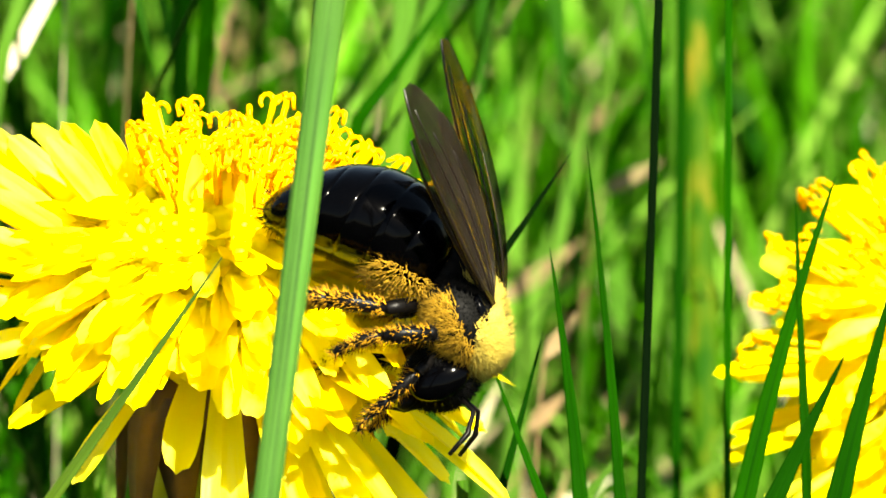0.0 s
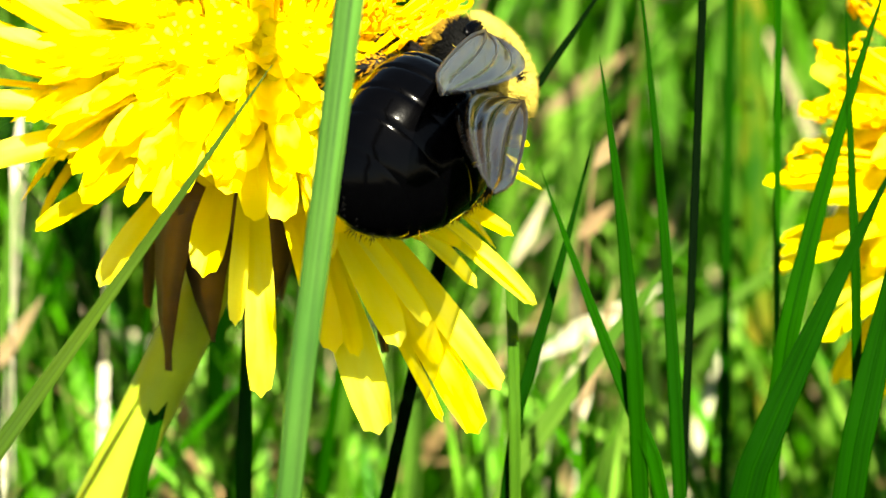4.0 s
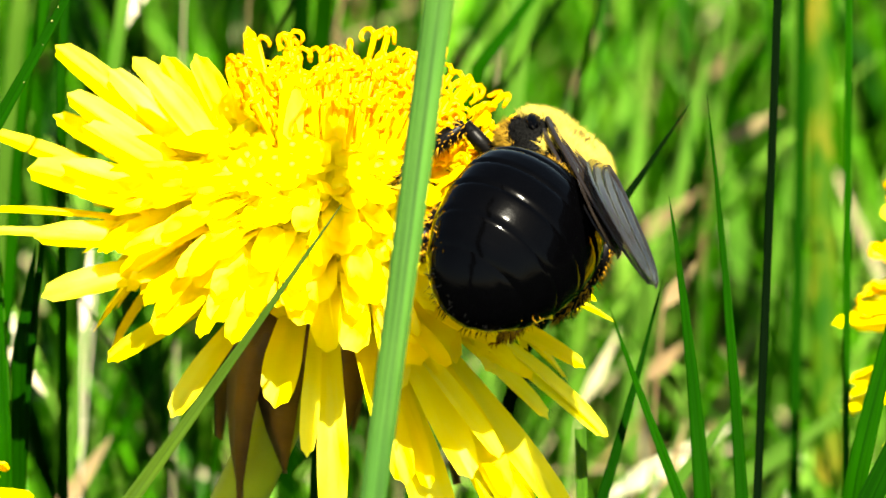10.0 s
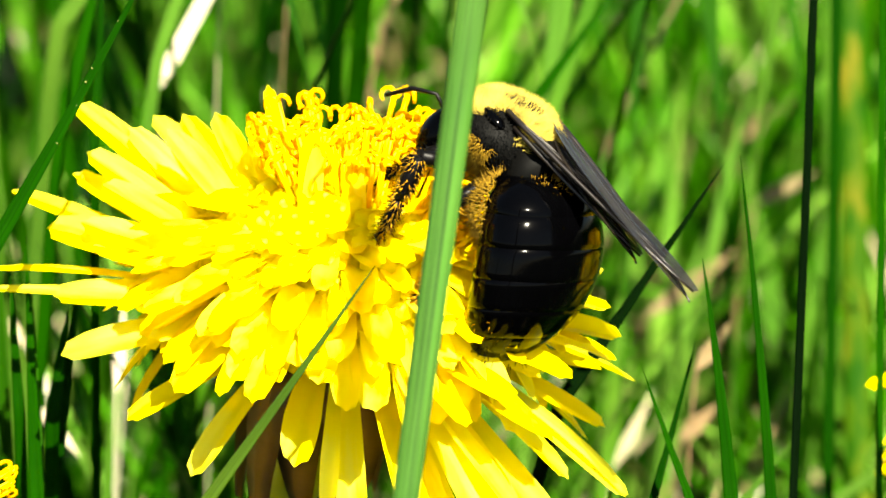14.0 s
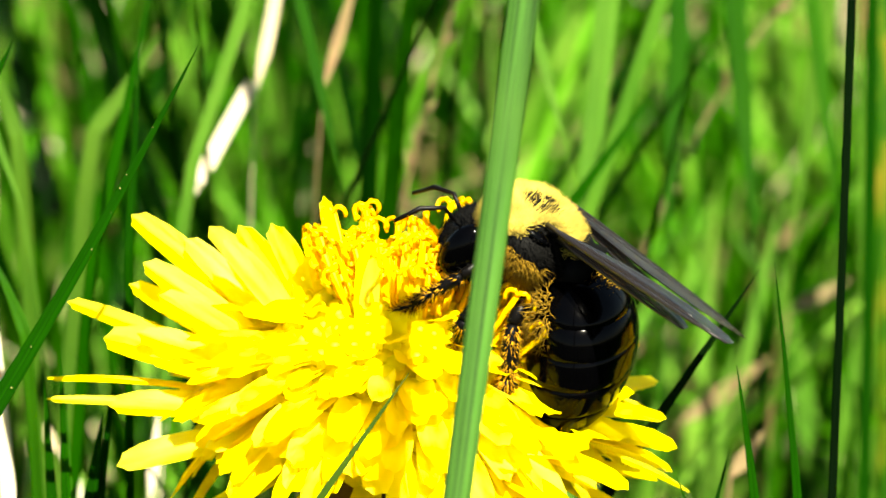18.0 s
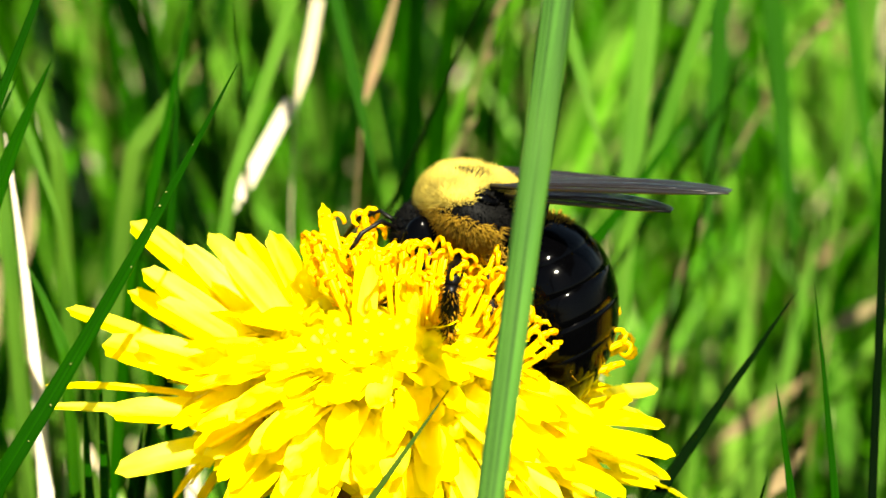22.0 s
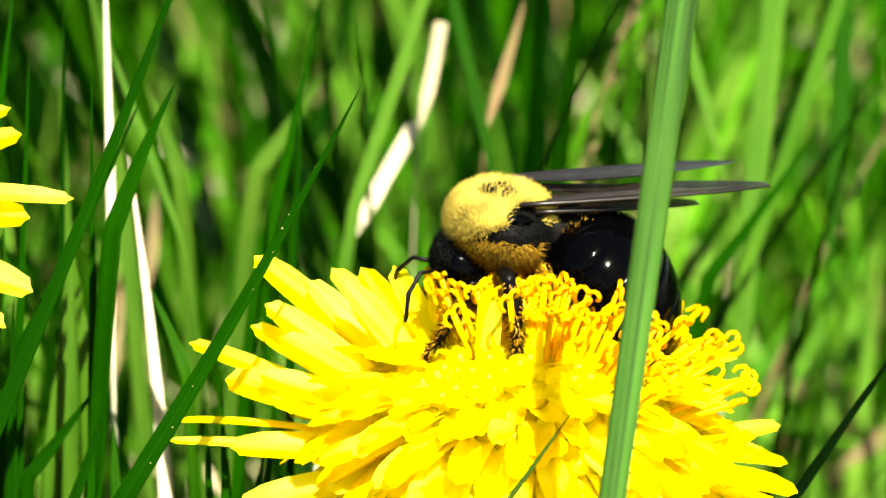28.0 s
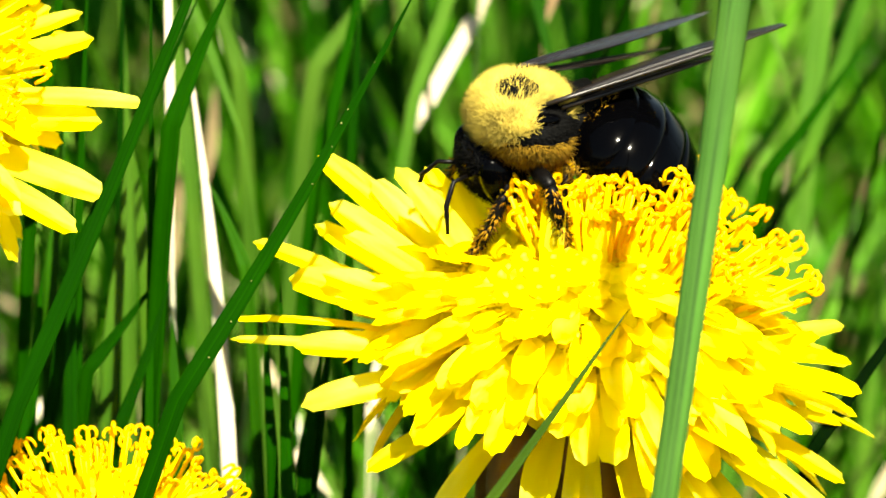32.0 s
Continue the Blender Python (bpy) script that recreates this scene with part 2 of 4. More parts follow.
# ---- lawn ----
def lawn(name, count, spread, deep, tall, wide, mat, seed, loose=0.22):
    """Many single blades in one mesh, kept out of the clear space before the flower."""
    rng = np.random.default_rng(seed)
    n = count
    lo, hi = spread if isinstance(spread, tuple) else (-spread, spread)
    x = rng.uniform(lo, hi, n) + rng.normal(0, (hi - lo) * 0.1, n)
    y = rng.uniform(deep[0], deep[1], n)
    y = y + np.abs(rng.normal(0, 0.1, n)) * np.where(y > deep[1] * 0.6, 1, 0)
    if hi - lo > 2:                          # the wide lawn thins out on all sides
        far, way = 2.9 * rng.uniform(0, 1, n) ** 0.75, rng.uniform(0, 2 * math.pi, n)
        x, y = far * np.cos(way), far * np.sin(way)
    hgt = rng.uniform(tall[0], tall[1], n)
    low = MID.z - 0.034                      # blades before the flower end below this line of sight
    line = low + (EYE.z - low) * np.clip((-y) / (-EYE.y), 0, 1)
    hgt = np.where((y < 0.022) & (np.abs(x) < 0.13), np.minimum(hgt, (line - 0.006) * rng.uniform(0.7, 0.98, n)), hgt)
    hgt = hgt * np.interp(y, [-0.3, 0.02, 0.16, 0.35], [1.0, 0.62, 0.8, 1.0])
    width = rng.uniform(wide[0], wide[1], n) * 0.5
    lean_dir = rng.uniform(0, 2 * math.pi, n)
    lean = np.abs(rng.normal(0.0, loose, n)) + 0.05
    lean = np.where(y < 0.03, np.minimum(lean, 0.3), lean)
    face_dir = rng.uniform(0, math.pi, n) * 0.8 + 0.3
    ts = np.array([0.0, 0.3, 0.55, 0.78, 0.92, 1.0])
    ws = np.array([0.8, 1.0, 0.95, 0.7, 0.35, 0.03])
    sway = hgt[:, None] * lean[:, None] * ts[None] ** 1.8
    px = x[:, None] + np.cos(lean_dir)[:, None] * sway
    py = y[:, None] + np.sin(lean_dir)[:, None] * sway
    pz = hgt[:, None] * (ts[None] - 0.12 * lean[:, None] * ts[None] ** 2)
    wx, wy = np.cos(face_dir)[:, None] * width[:, None] * ws[None], np.sin(face_dir)[:, None] * width[:, None] * ws[None]
    fold = width[:, None] * ws[None] * 0.45
    rows = [np.stack([px - wx, py - wy, pz], -1), np.stack([px - wy * 0.45, py + wx * 0.45, pz], -1), np.stack([px + wx, py + wy, pz], -1)]
    v = np.stack(rows, 2).reshape(-1, 3)
    k = len(ts)
    base = (np.arange(n) * k * 3)[:, None, None]
    i = np.arange(k - 1)[None, :, None] * 3
    quads = np.array([[0, 1, 4, 3], [1, 2, 5, 4]])
    f = (base[..., None] + i[..., None] + quads[None, None]).reshape(-1, 4)
    me = bpy.data.meshes.new(name)
    me.vertices.add(len(v))
    me.vertices.foreach_set("co", v.ravel())
    me.loops.add(f.size)
    me.loops.foreach_set("vertex_index", f.ravel())
    me.polygons.add(len(f))
    me.polygons.foreach_set("loop_start", np.arange(len(f)) * 4)
    me.polygons.foreach_set("loop_total", np.full(len(f), 4))
    me.update()
    me.validate()
    me.materials.append(mat)
    me.shade_smooth()
    return new(name, me)


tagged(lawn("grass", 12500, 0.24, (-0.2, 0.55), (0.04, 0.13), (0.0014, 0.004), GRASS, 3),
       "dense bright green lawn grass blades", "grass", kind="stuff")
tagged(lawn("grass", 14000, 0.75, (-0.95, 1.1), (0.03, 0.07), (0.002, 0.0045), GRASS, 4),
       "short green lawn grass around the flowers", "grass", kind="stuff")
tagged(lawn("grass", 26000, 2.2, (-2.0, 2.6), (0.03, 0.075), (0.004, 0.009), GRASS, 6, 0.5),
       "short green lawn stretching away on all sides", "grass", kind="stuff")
tagged(lawn("young_grass", 6200, 0.22, (-0.05, 0.45), (0.03, 0.095), (0.0014, 0.0034), YOUNG, 8, 0.3),
       "short fresh bright green grass under taller blades", "grass", kind="stuff")
# the sunlit look here is YOUNG's lighter green
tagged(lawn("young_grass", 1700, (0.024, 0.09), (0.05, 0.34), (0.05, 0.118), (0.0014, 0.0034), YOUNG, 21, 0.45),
       "fresh green grass behind the dandelion, lightened in colour as if sunlit", "grass", kind="stuff")
# painted brighter, since little light gets down between these blades
tagged(lawn("young_grass", 2600, (-0.06, 0.08), (0.03, 0.1), (0.085, 0.135), (0.0012, 0.003), LIGHTENED, 23, 0.4),
       "green grass below the dandelion, lightened in colour as if sunlit", "grass", kind="stuff")
tagged(lawn("dry_grass", 900, (-0.06, 0.08), (0.03, 0.09), (0.075, 0.125), (0.0012, 0.0032), DRY, 25, 0.8),
       "pale straw-coloured dead blades bent over green grass", "dry grass", kind="stuff")
tagged(lawn("tall_grass", 200, (-0.045, -0.002), (0.08, 0.18), (0.13, 0.23), (0.0008, 0.0022), GRASS, 31, 0.35),
       "tall green grass blades behind the dandelion", "grass", kind="stuff")
# patch on the left whose shade comes from the SHADY colour
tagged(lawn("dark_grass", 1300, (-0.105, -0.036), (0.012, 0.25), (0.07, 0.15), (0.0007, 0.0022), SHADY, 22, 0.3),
       "thin green grass blades standing close together, shaded in their colour", "grass", kind="stuff")
tagged(lawn("dry_grass", 1500, 0.24, (-0.2, 0.55), (0.025, 0.095), (0.0014, 0.0034), DRY, 5, 0.5),
       "dry straw-coloured dead grass between green blades", "dry grass", kind="stuff")


# ---- single blades ----
def blade_mesh(path, widths, fold=0.3, ribs=0, thick=0.00012):
    """A folded blade of grass along a path, facing the eye, with its lengthwise ribs and a little thickness."""
    cross = [-1, -0.5, 0, 0.5, 1] if not ribs else [-1 + 2 * i / (2 * ribs) for i in range(2 * ribs + 1)]
    verts, faces = [], []
    for side in (1, -1):
        for i, p in enumerate(path):
            d = (path[min(i + 1, len(path) - 1)] - path[max(i - 1, 0)]).normalized()
            a = d.cross(NEAR).normalized()
            b = a.cross(d).normalized()
            for j, c in enumerate(cross):
                lift = (0.4 * (1 - c * c) if ribs else -fold * (1 - abs(c))) * widths[i] * 0.5
                if ribs:
                    lift += 0.03 * widths[i] * (1 if j % 2 else -1)
                verts.append(p + a * (c * widths[i] * 0.5) + b * (lift + side * thick))
    k, n = len(cross), len(path)
    for s in (0, 1):
        o = s * k * n
        for i in range(n - 1):
            for j in range(k - 1):
                q = (o + i * k + j, o + i * k + j + 1, o + (i + 1) * k + j + 1, o + (i + 1) * k + j)
                faces.append(q if s == 0 else q[::-1])
    for i in range(n - 1):
        for j in (0, k - 1):
            q = (i * k + j, (i + 1) * k + j, k * n + (i + 1) * k + j, k * n + i * k + j)
            faces.append(q if j == 0 else q[::-1])
    return verts, faces, [(j / (k - 1), i / (n - 1)) for _ in (0, 1) for i in range(n) for j in range(k)]


def lay_uv(ob, uv):
    """Gives a mesh one place across and along the blade for each vertex."""
    layer = ob.data.uv_layers.new(name="along")
    for loop in ob.data.loops:
        layer.data[loop.index].uv = uv[loop.vertex_index]
    return ob


PATHS = {}


def grass_blade(name, label, mat, low, tip, back, wide, bend=0.0, back_tip=None, blunt=False, ribs=0, foot=0.75, group="tall grass plants", taper=1.0):
    """One blade: low and tip are places across the line of sight; below low it runs on into the soil."""
    a, c = spot(*low, back), spot(*tip, back if back_tip is None else back_tip)
    run = (a - c)
    down = min(a.z / max(0.004, c.z - a.z), 3.0)
    root = a + run * down * 0.7
    root.z = -0.004
    b = (a + c) * 0.5 + SIDE * (bend * MM)
    path = bezier(root, a + (a - b) * 0.35, a, 6)[:-1] + bezier(a, b, c, 13)
    n = len(path)
    widths = []
    for i in range(n):
        t = i / (n - 1)
        w = foot + (1 - foot) * (min(1, t * 4) if foot > 0.5 else min(1, max(0, i - 5) / 4))
        if not blunt:
            w *= min(1.0, ((1 - t) / 0.62)) ** 0.8 * 0.97 + 0.03
        widths.append(w * wide * MM * (taper + (1 - taper) * t))
    plant = tagged(new(name), label, "plant", group)
    plant.location = root
    local = [p - root for p in path]
    verts, faces, uv = blade_mesh(local, widths, ribs=ribs)
    leaf = lay_uv(raw("leaf_blade", verts, faces, mat, plant), uv)
    PATHS[plant.name] = (local, widths)
    lift = [p + NEAR * (w * (0.02 if ribs else -0.12)) for p, w in zip(local, widths)]
    raw("midrib", *tube(lift, [w * 0.07 + 0.00003 for w in widths], 6), mat, leaf)
    sheath = bezier(local[0], local[0].lerp(local[2], 0.5), local[2], 5)
    raw("sheath", *tube(sheath, [wide * MM * 0.5, wide * MM * 0.48, wide * MM * 0.45, wide * MM * 0.42, wide * MM * 0.36], 8), mat, plant)
    return plant


front_blade = grass_blade("grass_plant", "broad light green grass blade with fine lengthwise ribs", FRONT_BLADE, (-3.23, -24.56), (3.85, 28.5), -34, 2.12, 0, blunt=True, ribs=5, taper=0.74)
grass_blade("grass_plant", "narrow green blade reaching over yellow petals", LOW_BLADE, (-29.6, -37.2), (-4.84, -3.11), -15, 1.4, 0.4)
grass_blade("grass_plant", "thin dark leaning grass blade", SHADED_BLADE, (7.72, -12.57), (19.0, 3.95), 13, 0.95, 0.0)
grass_blade("grass_plant", "upright green grass blade", DARK_BLADE, (19.72, -23.75), (17.41, -2.57), 4, 1.15, 0.5)
grass_blade("grass_plant", "upright green grass blade", DARK_BLADE, (22.6, -28.4), (19.98, 4.42), 6, 0.95, 0.6)
grass_blade("grass_plant", "tall thin dark green grass blade", SHADED_BLADE, (23.14, -28.4), (25.69, 36.93), 8, 0.58, 0.3, blunt=True)
grass_blade("grass_plant", "tall thin dark green grass blade", DARK_BLADE, (29.36, -28.4), (29.88, 36.93), 22, 0.5, 0.0, blunt=True)
grass_blade("seed_stalk", "mottled olive seed stalk with straw-coloured sheath", OLIVE, (28.29, -28.4), (26.99, 36.93), 100, 2.2, 0.0, blunt=True, ribs=4)
grass_blade("grass_plant", "thin green blade leaning over", DARK_BLADE, (20.98, -29.94), (13.37, -10.18), 5, 1.05, -0.4)
grass_blade("grass_plant", "thin dark crossing grass blade", DARK_BLADE, (11.84, -26.44), (16.95, -8.22), 9, 0.85, 0.3)
speckled_blade = grass_blade("grass_plant", "long dark green leaning blade with pollen specks", DARK_BLADE, (-35.51, -9.57), (-19.25, 19.06), -10, 1.3, 0.8)
grass_blade("grass_plant", "long dark green leaning blade", DARK_BLADE, (-46.4, -9.95), (-28.7, 35.0), -6, 1.2, 0.9)
grass_blade("grass_plant", "dark green leaning blade", DARK_BLADE, (-42.3, 0.81), (-34.2, 18.2), 12, 0.95, 0.4)
grass_blade("grass_plant", "tall dark blade standing beside a yellow flower", DARK_BLADE, (30.21, -21.48), (36.93, 2.15), 6, 1.5, -0.8)
grass_blade("grass_plant", "broad dark leaning grass blade", DARK_BLADE, (27.79, -30.75), (37.51, -9.95), 3, 2.2, -0.5)
grass_blade("grass_plant", "broad dark leaning grass blade", DARK_BLADE, (34.82, -29.17), (40.97, -4.57), 3, 2.2, -0.4)
grass_blade("grass_plant", "thin dark upright blade", DARK_BLADE, (34.82, -17.64), (34.13, 1.38), 6, 0.7, 0.0)
grass_blade("grass_plant", "broad pale green grass blade", PALER_BLADE, (6.9, 6.0), (9.9, 36.93), 75, 1.75, 0.2, blunt=True)
grass_blade("grass_plant", "grey green leaning grass blade", PALER_BLADE, (6.4, 5.0), (17.0, 36.93), 65, 1.05, 0.3, blunt=True)
grass_blade("grass_plant", "dark crossing grass blade", DARK_BLADE, (4.46, 6.19), (11.76, 16.18), 55, 1.0, 0.3)
grass_blade("dead_grass_plant", "bleached straw-white dead grass blade", STRAW, (-19.95, 8.3), (-15.53, 16.56), 72, 1.1, -0.2, blunt=True, foot=0.12)
grass_blade("dead_grass_plant", "bleached straw-white dead grass blade", STRAW, (-15.33, 15.99), (-13.8, 23.48), 72, 0.95, 0.2, blunt=True, foot=0.12)
grass_blade("dead_grass_plant", "dull straw-coloured dead blade", TAN, (-10.72, 16.18), (-8.03, 25.4), 72, 1.1, 0.1, foot=0.12)
grass_blade("dead_grass_plant", "pinkish straw dead blade", TAN, (-37.43, -3.04), (-34.36, 11.18), 120, 1.2, 0.4, foot=0.12)
grass_blade("dead_grass_plant", "pale dead blade lying across green grass", TAN, (12.53, -8.03), (16.95, -4.19), 170, 1.6, 0.1, foot=0.12)
grass_blade("dead_grass_plant", "pale dead blade lying across green grass", TAN, (9.45, -26.86), (12.53, -19.95), 160, 2.4, 0.3, foot=0.12)
grass_blade("grass_plant", "long pale green blade leaning across", PALE_BLADE, (11.38, -31.09), (23.67, -14.95), 35, 1.6, -0.8)
grass_blade("grass_plant", "thin pale upright stalk below the flower", PALE_BLADE, (11.57, -27.25), (11.38, -18.41), 8, 0.8, 0.0, blunt=True)
grass_blade("grass_plant", "dark green upright blade below the flower", DARK_BLADE, (-6.88, -30.71), (-6.61, -15.33), 14, 1.1, 0.1)
grass_blade("grass_plant", "dark green leaning blade below the flower", DARK_BLADE, (-13.99, -30.9), (-10.15, -16.87), 12, 1.3, 0.2)
grass_blade("grass_plant", "green blade behind yellow petals", MID_BLADE, (-27.82, -16.95), (-28.21, -4.57), 14, 0.9, 0.0)
grass_blade("grass_plant", "dark green blade behind yellow petals", DARK_BLADE, (-26.67, -16.95), (-24.94, -3.8), 16, 1.1, 0.0)
grass_blade("grass_plant", "bright green upright blade", PALER_BLADE, (-19.6, 11.0), (-13.6, 30.0), 62, 0.95, 0.2, blunt=True)
grass_blade("grass_plant", "green blade leaning towards the light", PALER_BLADE, (5.9, 12.0), (1.6, 28.0), 60, 0.85, -0.2, blunt=True, foot=0.15)
grass_blade("grass_plant", "green blade leaning beside bleached straw", MID_BLADE, (-9.6, 10.5), (-14.6, 32.0), 60, 0.9, 0.0, blunt=True, foot=0.15)
grass_blade("dead_grass_plant", "long thin bleached dead blade standing upright", STRAW, (-36.0, 2.0), (-36.9, 30.0), 35, 0.75, 0.2, foot=0.3)
grass_blade("grass_plant", "yellowish green blade bent across darker ones", PALER_BLADE, (-31.2, 8.0), (-38.0, 25.5), 45, 0.8, 0.3, foot=0.15)
grass_blade("dead_grass_plant", "bleached dead leaf standing askew in the grass", TAN, (15.6, -27.5), (18.6, -17.5), 70, 1.5, 0.3, foot=0.12)
grass_blade("dead_grass_plant", "pale pinkish dead leaf leaning in the grass", TAN, (17.0, -10.2), (19.3, -7.0), 60, 1.6, 0.1, foot=0.12)
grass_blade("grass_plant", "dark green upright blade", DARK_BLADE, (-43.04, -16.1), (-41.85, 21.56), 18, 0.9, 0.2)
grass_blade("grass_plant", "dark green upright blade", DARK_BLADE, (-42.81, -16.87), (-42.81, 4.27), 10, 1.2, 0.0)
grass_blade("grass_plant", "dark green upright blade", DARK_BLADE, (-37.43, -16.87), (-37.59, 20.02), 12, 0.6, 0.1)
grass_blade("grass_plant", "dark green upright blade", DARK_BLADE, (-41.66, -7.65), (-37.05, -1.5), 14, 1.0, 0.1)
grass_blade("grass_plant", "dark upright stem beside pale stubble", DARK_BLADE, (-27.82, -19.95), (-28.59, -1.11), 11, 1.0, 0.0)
grass_blade("dead_grass_plant", "pale dead blade fallen over green grass", TAN, (14.83, -22.25), (20.98, -18.6), 90, 1.9, 0.2, foot=0.12)
grass_blade("dead_grass_plant", "pale dead blade fallen over green grass", STRAW, (15.8, -28.02), (16.56, -21.87), 80, 1.5, 0.2, foot=0.12)
grass_blade("dead_grass_plant", "bleached dead blade fallen over green grass", STRAW, (11.38, -16.87), (14.07, -11.49), 90, 1.2, 0.2, foot=0.12)
grass_blade("dead_grass_plant", "dull dead blade fallen over green grass", TAN, (19.06, -12.26), (23.67, -7.65), 180, 1.6, 0.2, foot=0.12)
grass_blade("dead_grass_plant", "dull dead blade fallen over green grass", TAN, (-24.75, -24.56), (-20.52, -18.79), 70, 1.8, 0.3, foot=0.12)
grass_blade("dead_grass_plant", "bleached dead blade fallen over green grass", STRAW, (-27.82, -12.64), (-24.94, -16.1), 60, 1.2, 0.2, foot=0.12)
grass_blade("dead_grass_plant", "bleached dead blade fallen over green grass", STRAW, (-30.51, -6.11), (-27.82, -9.57), 70, 1.1, 0.2, foot=0.12)
grass_blade("grass_plant", "bright green blade among darker ones", PALE_BLADE, (-38.97, -2.27), (-39.74, 19.25), 45, 1.2, 0.3)
grass_blade("grass_plant", "bright green blade among darker ones", PALE_BLADE, (-34.74, 5.42), (-38.2, 28.48), 60, 1.2, 0.5)
grass_blade("grass_plant", "thin dark upright blade", DARK_BLADE, (-39.74, -9.95), (-39.55, 26.56), 26, 0.7, 0.2)
grass_blade("grass_plant", "dark leaning blade behind others", DARK_BLADE, (-26.29, 5.42), (-21.87, 26.17), 40, 0.9, 0.3)
grass_blade("grass_plant", "thin dark upright blade", DARK_BLADE, (-23.79, 7.34), (-23.21, 19.25), 30, 0.6, 0.0)
grass_blade("grass_plant", "dark leaning blade behind others", DARK_BLADE, (-45.5, 5.42), (-42.81, 26.94), 20, 0.9, 0.3)
grass_blade("grass_plant", "bright green blade behind the stalks", PALE_BLADE, (26.75, -9.95), (25.21, 26.56), 120, 1.8, 0.4)
grass_blade("grass_plant", "dark blade beside the mottled stalk", DARK_BLADE, (25.98, -17.64), (26.77, 36.93), 60, 0.8, 0.2, blunt=True)
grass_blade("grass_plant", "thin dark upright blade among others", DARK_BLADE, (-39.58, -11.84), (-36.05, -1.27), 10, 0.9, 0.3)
# shade painted by the dark green itself
grass_blade("grass_plant", "upright blade darkened in colour as if in shade", DARK_BLADE, (-42.54, -13.07), (-42.16, 0.08), 16, 1.0, 0.0)
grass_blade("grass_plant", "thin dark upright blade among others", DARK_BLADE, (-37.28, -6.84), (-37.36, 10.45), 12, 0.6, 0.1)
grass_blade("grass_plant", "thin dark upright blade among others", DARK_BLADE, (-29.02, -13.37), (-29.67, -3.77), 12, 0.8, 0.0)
grass_blade("grass_plant", "leaning blade darkened in colour as if in shade", DARK_BLADE, (-26.79, -13.37), (-25.63, -5.69), 14, 1.0, 0.0)
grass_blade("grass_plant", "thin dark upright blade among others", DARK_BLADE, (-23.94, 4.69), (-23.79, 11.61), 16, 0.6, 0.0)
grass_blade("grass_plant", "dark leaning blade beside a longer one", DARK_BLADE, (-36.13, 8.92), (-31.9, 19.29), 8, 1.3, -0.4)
grass_blade("grass_plant", "fresh green upright blade", PALE_BLADE, (-40.16, -6.84), (-39.2, 6.23), 22, 1.3, 0.2)
grass_blade("grass_plant", "fresh green leaning blade", PALE_BLADE, (-26.33, 13.14), (-21.71, 20.06), 70, 1.3, 0.3)
grass_blade("grass_plant", "fresh green leaning blade", PALE_BLADE, (-31.51, 12.76), (-34.01, 19.29), 60, 1.2, 0.3)
grass_blade("grass_plant", "blade tip darkened in colour as if in shade", DARK_BLADE, (-45.93, -12.99), (-44.77, -0.69), 14, 1.1, 0.2)
grass_blade("grass_plant", "fresh green upright blade", PALE_BLADE, (-37.86, -0.69), (-38.82, 8.15), 26, 0.9, 0.2)
grass_blade("grass_plant", "thin green upright blade", MID_BLADE, (-30.94, -0.69), (-33.63, 5.46), 24, 0.9, 0.3)
grass_blade("grass_plant", "thin green upright blade", MID_BLADE, (-35.55, -12.22), (-35.93, -3.77), 20, 1.0, 0.0)
grass_blade("grass_plant", "pale green blade leaning behind dark ones", PALER_BLADE, (16.4, -7.0), (20.4, 8.5), 110, 1.9, 0.3)
grass_blade("grass_plant", "pale green blade leaning behind dark ones", PALER_BLADE, (22.6, -8.0), (19.2, 9.0), 130, 1.9, -0.3)
grass_blade("grass_plant", "bright green upright blade behind dark ones", PALER_BLADE, (25.0, -7.0), (27.4, 8.0), 120, 2.0, 0.2)
grass_blade("grass_plant", "tall mid-green blade leaning among others", MID_BLADE, (18.6, 6.0), (15.6, 36.93), 85, 1.6, 0.4, blunt=True, foot=0.15)
grass_blade("grass_plant", "tall mid-green blade leaning among others", PALE_BLADE, (21.4, 7.0), (26.0, 36.93), 95, 1.7, -0.4, blunt=True, foot=0.15)
grass_blade("grass_plant", "tall mid-green blade in the grass behind", MID_BLADE, (24.2, 8.0), (20.6, 36.93), 80, 1.1, 0.2, blunt=True, foot=0.15)
grass_blade("grass_plant", "tall mid-green blade leaning among others", MID_BLADE, (12.6, 5.0), (14.0, 36.93), 90, 1.5, 0.3, blunt=True, foot=0.15)
grass_blade("grass_plant", "thin green upright blade", MID_BLADE, (-44.2, -0.69), (-43.43, 9.3), 26, 1.0, 0.3)
grass_blade("dead_grass_plant", "bleached dead blade among green ones", STRAW, (-32.01, -12.99), (-35.09, 14.3), 30, 1.05, 0.7)
grass_blade("dead_grass_plant", "pinkish tan dead blade", TAN, (-33.63, 5.46), (-33.17, 11.99), 90, 1.3, 0.2, foot=0.12)
grass_blade("dead_grass_plant", "pinkish tan dead blade", TAN, (-36.32, -2.23), (-35.17, 5.46), 70, 1.0, 0.2, foot=0.12)
grass_blade("dead_grass_plant", "bleached scrap of dead blade", STRAW, (-27.09, -11.84), (-28.55, -8.57), 60, 1.1, 0.1, foot=0.12)
grass_blade("dead_grass_plant", "bleached scrap of dead blade", STRAW, (-46.31, -11.84), (-43.81, -8.76), 60, 1.1, 0.1, foot=0.12)
grass_blade("dead_grass_plant", "bleached scrap of dead blade", STRAW, (-22.48, -11.84), (-21.91, -5.69), 60, 1.0, 0.1, foot=0.12)
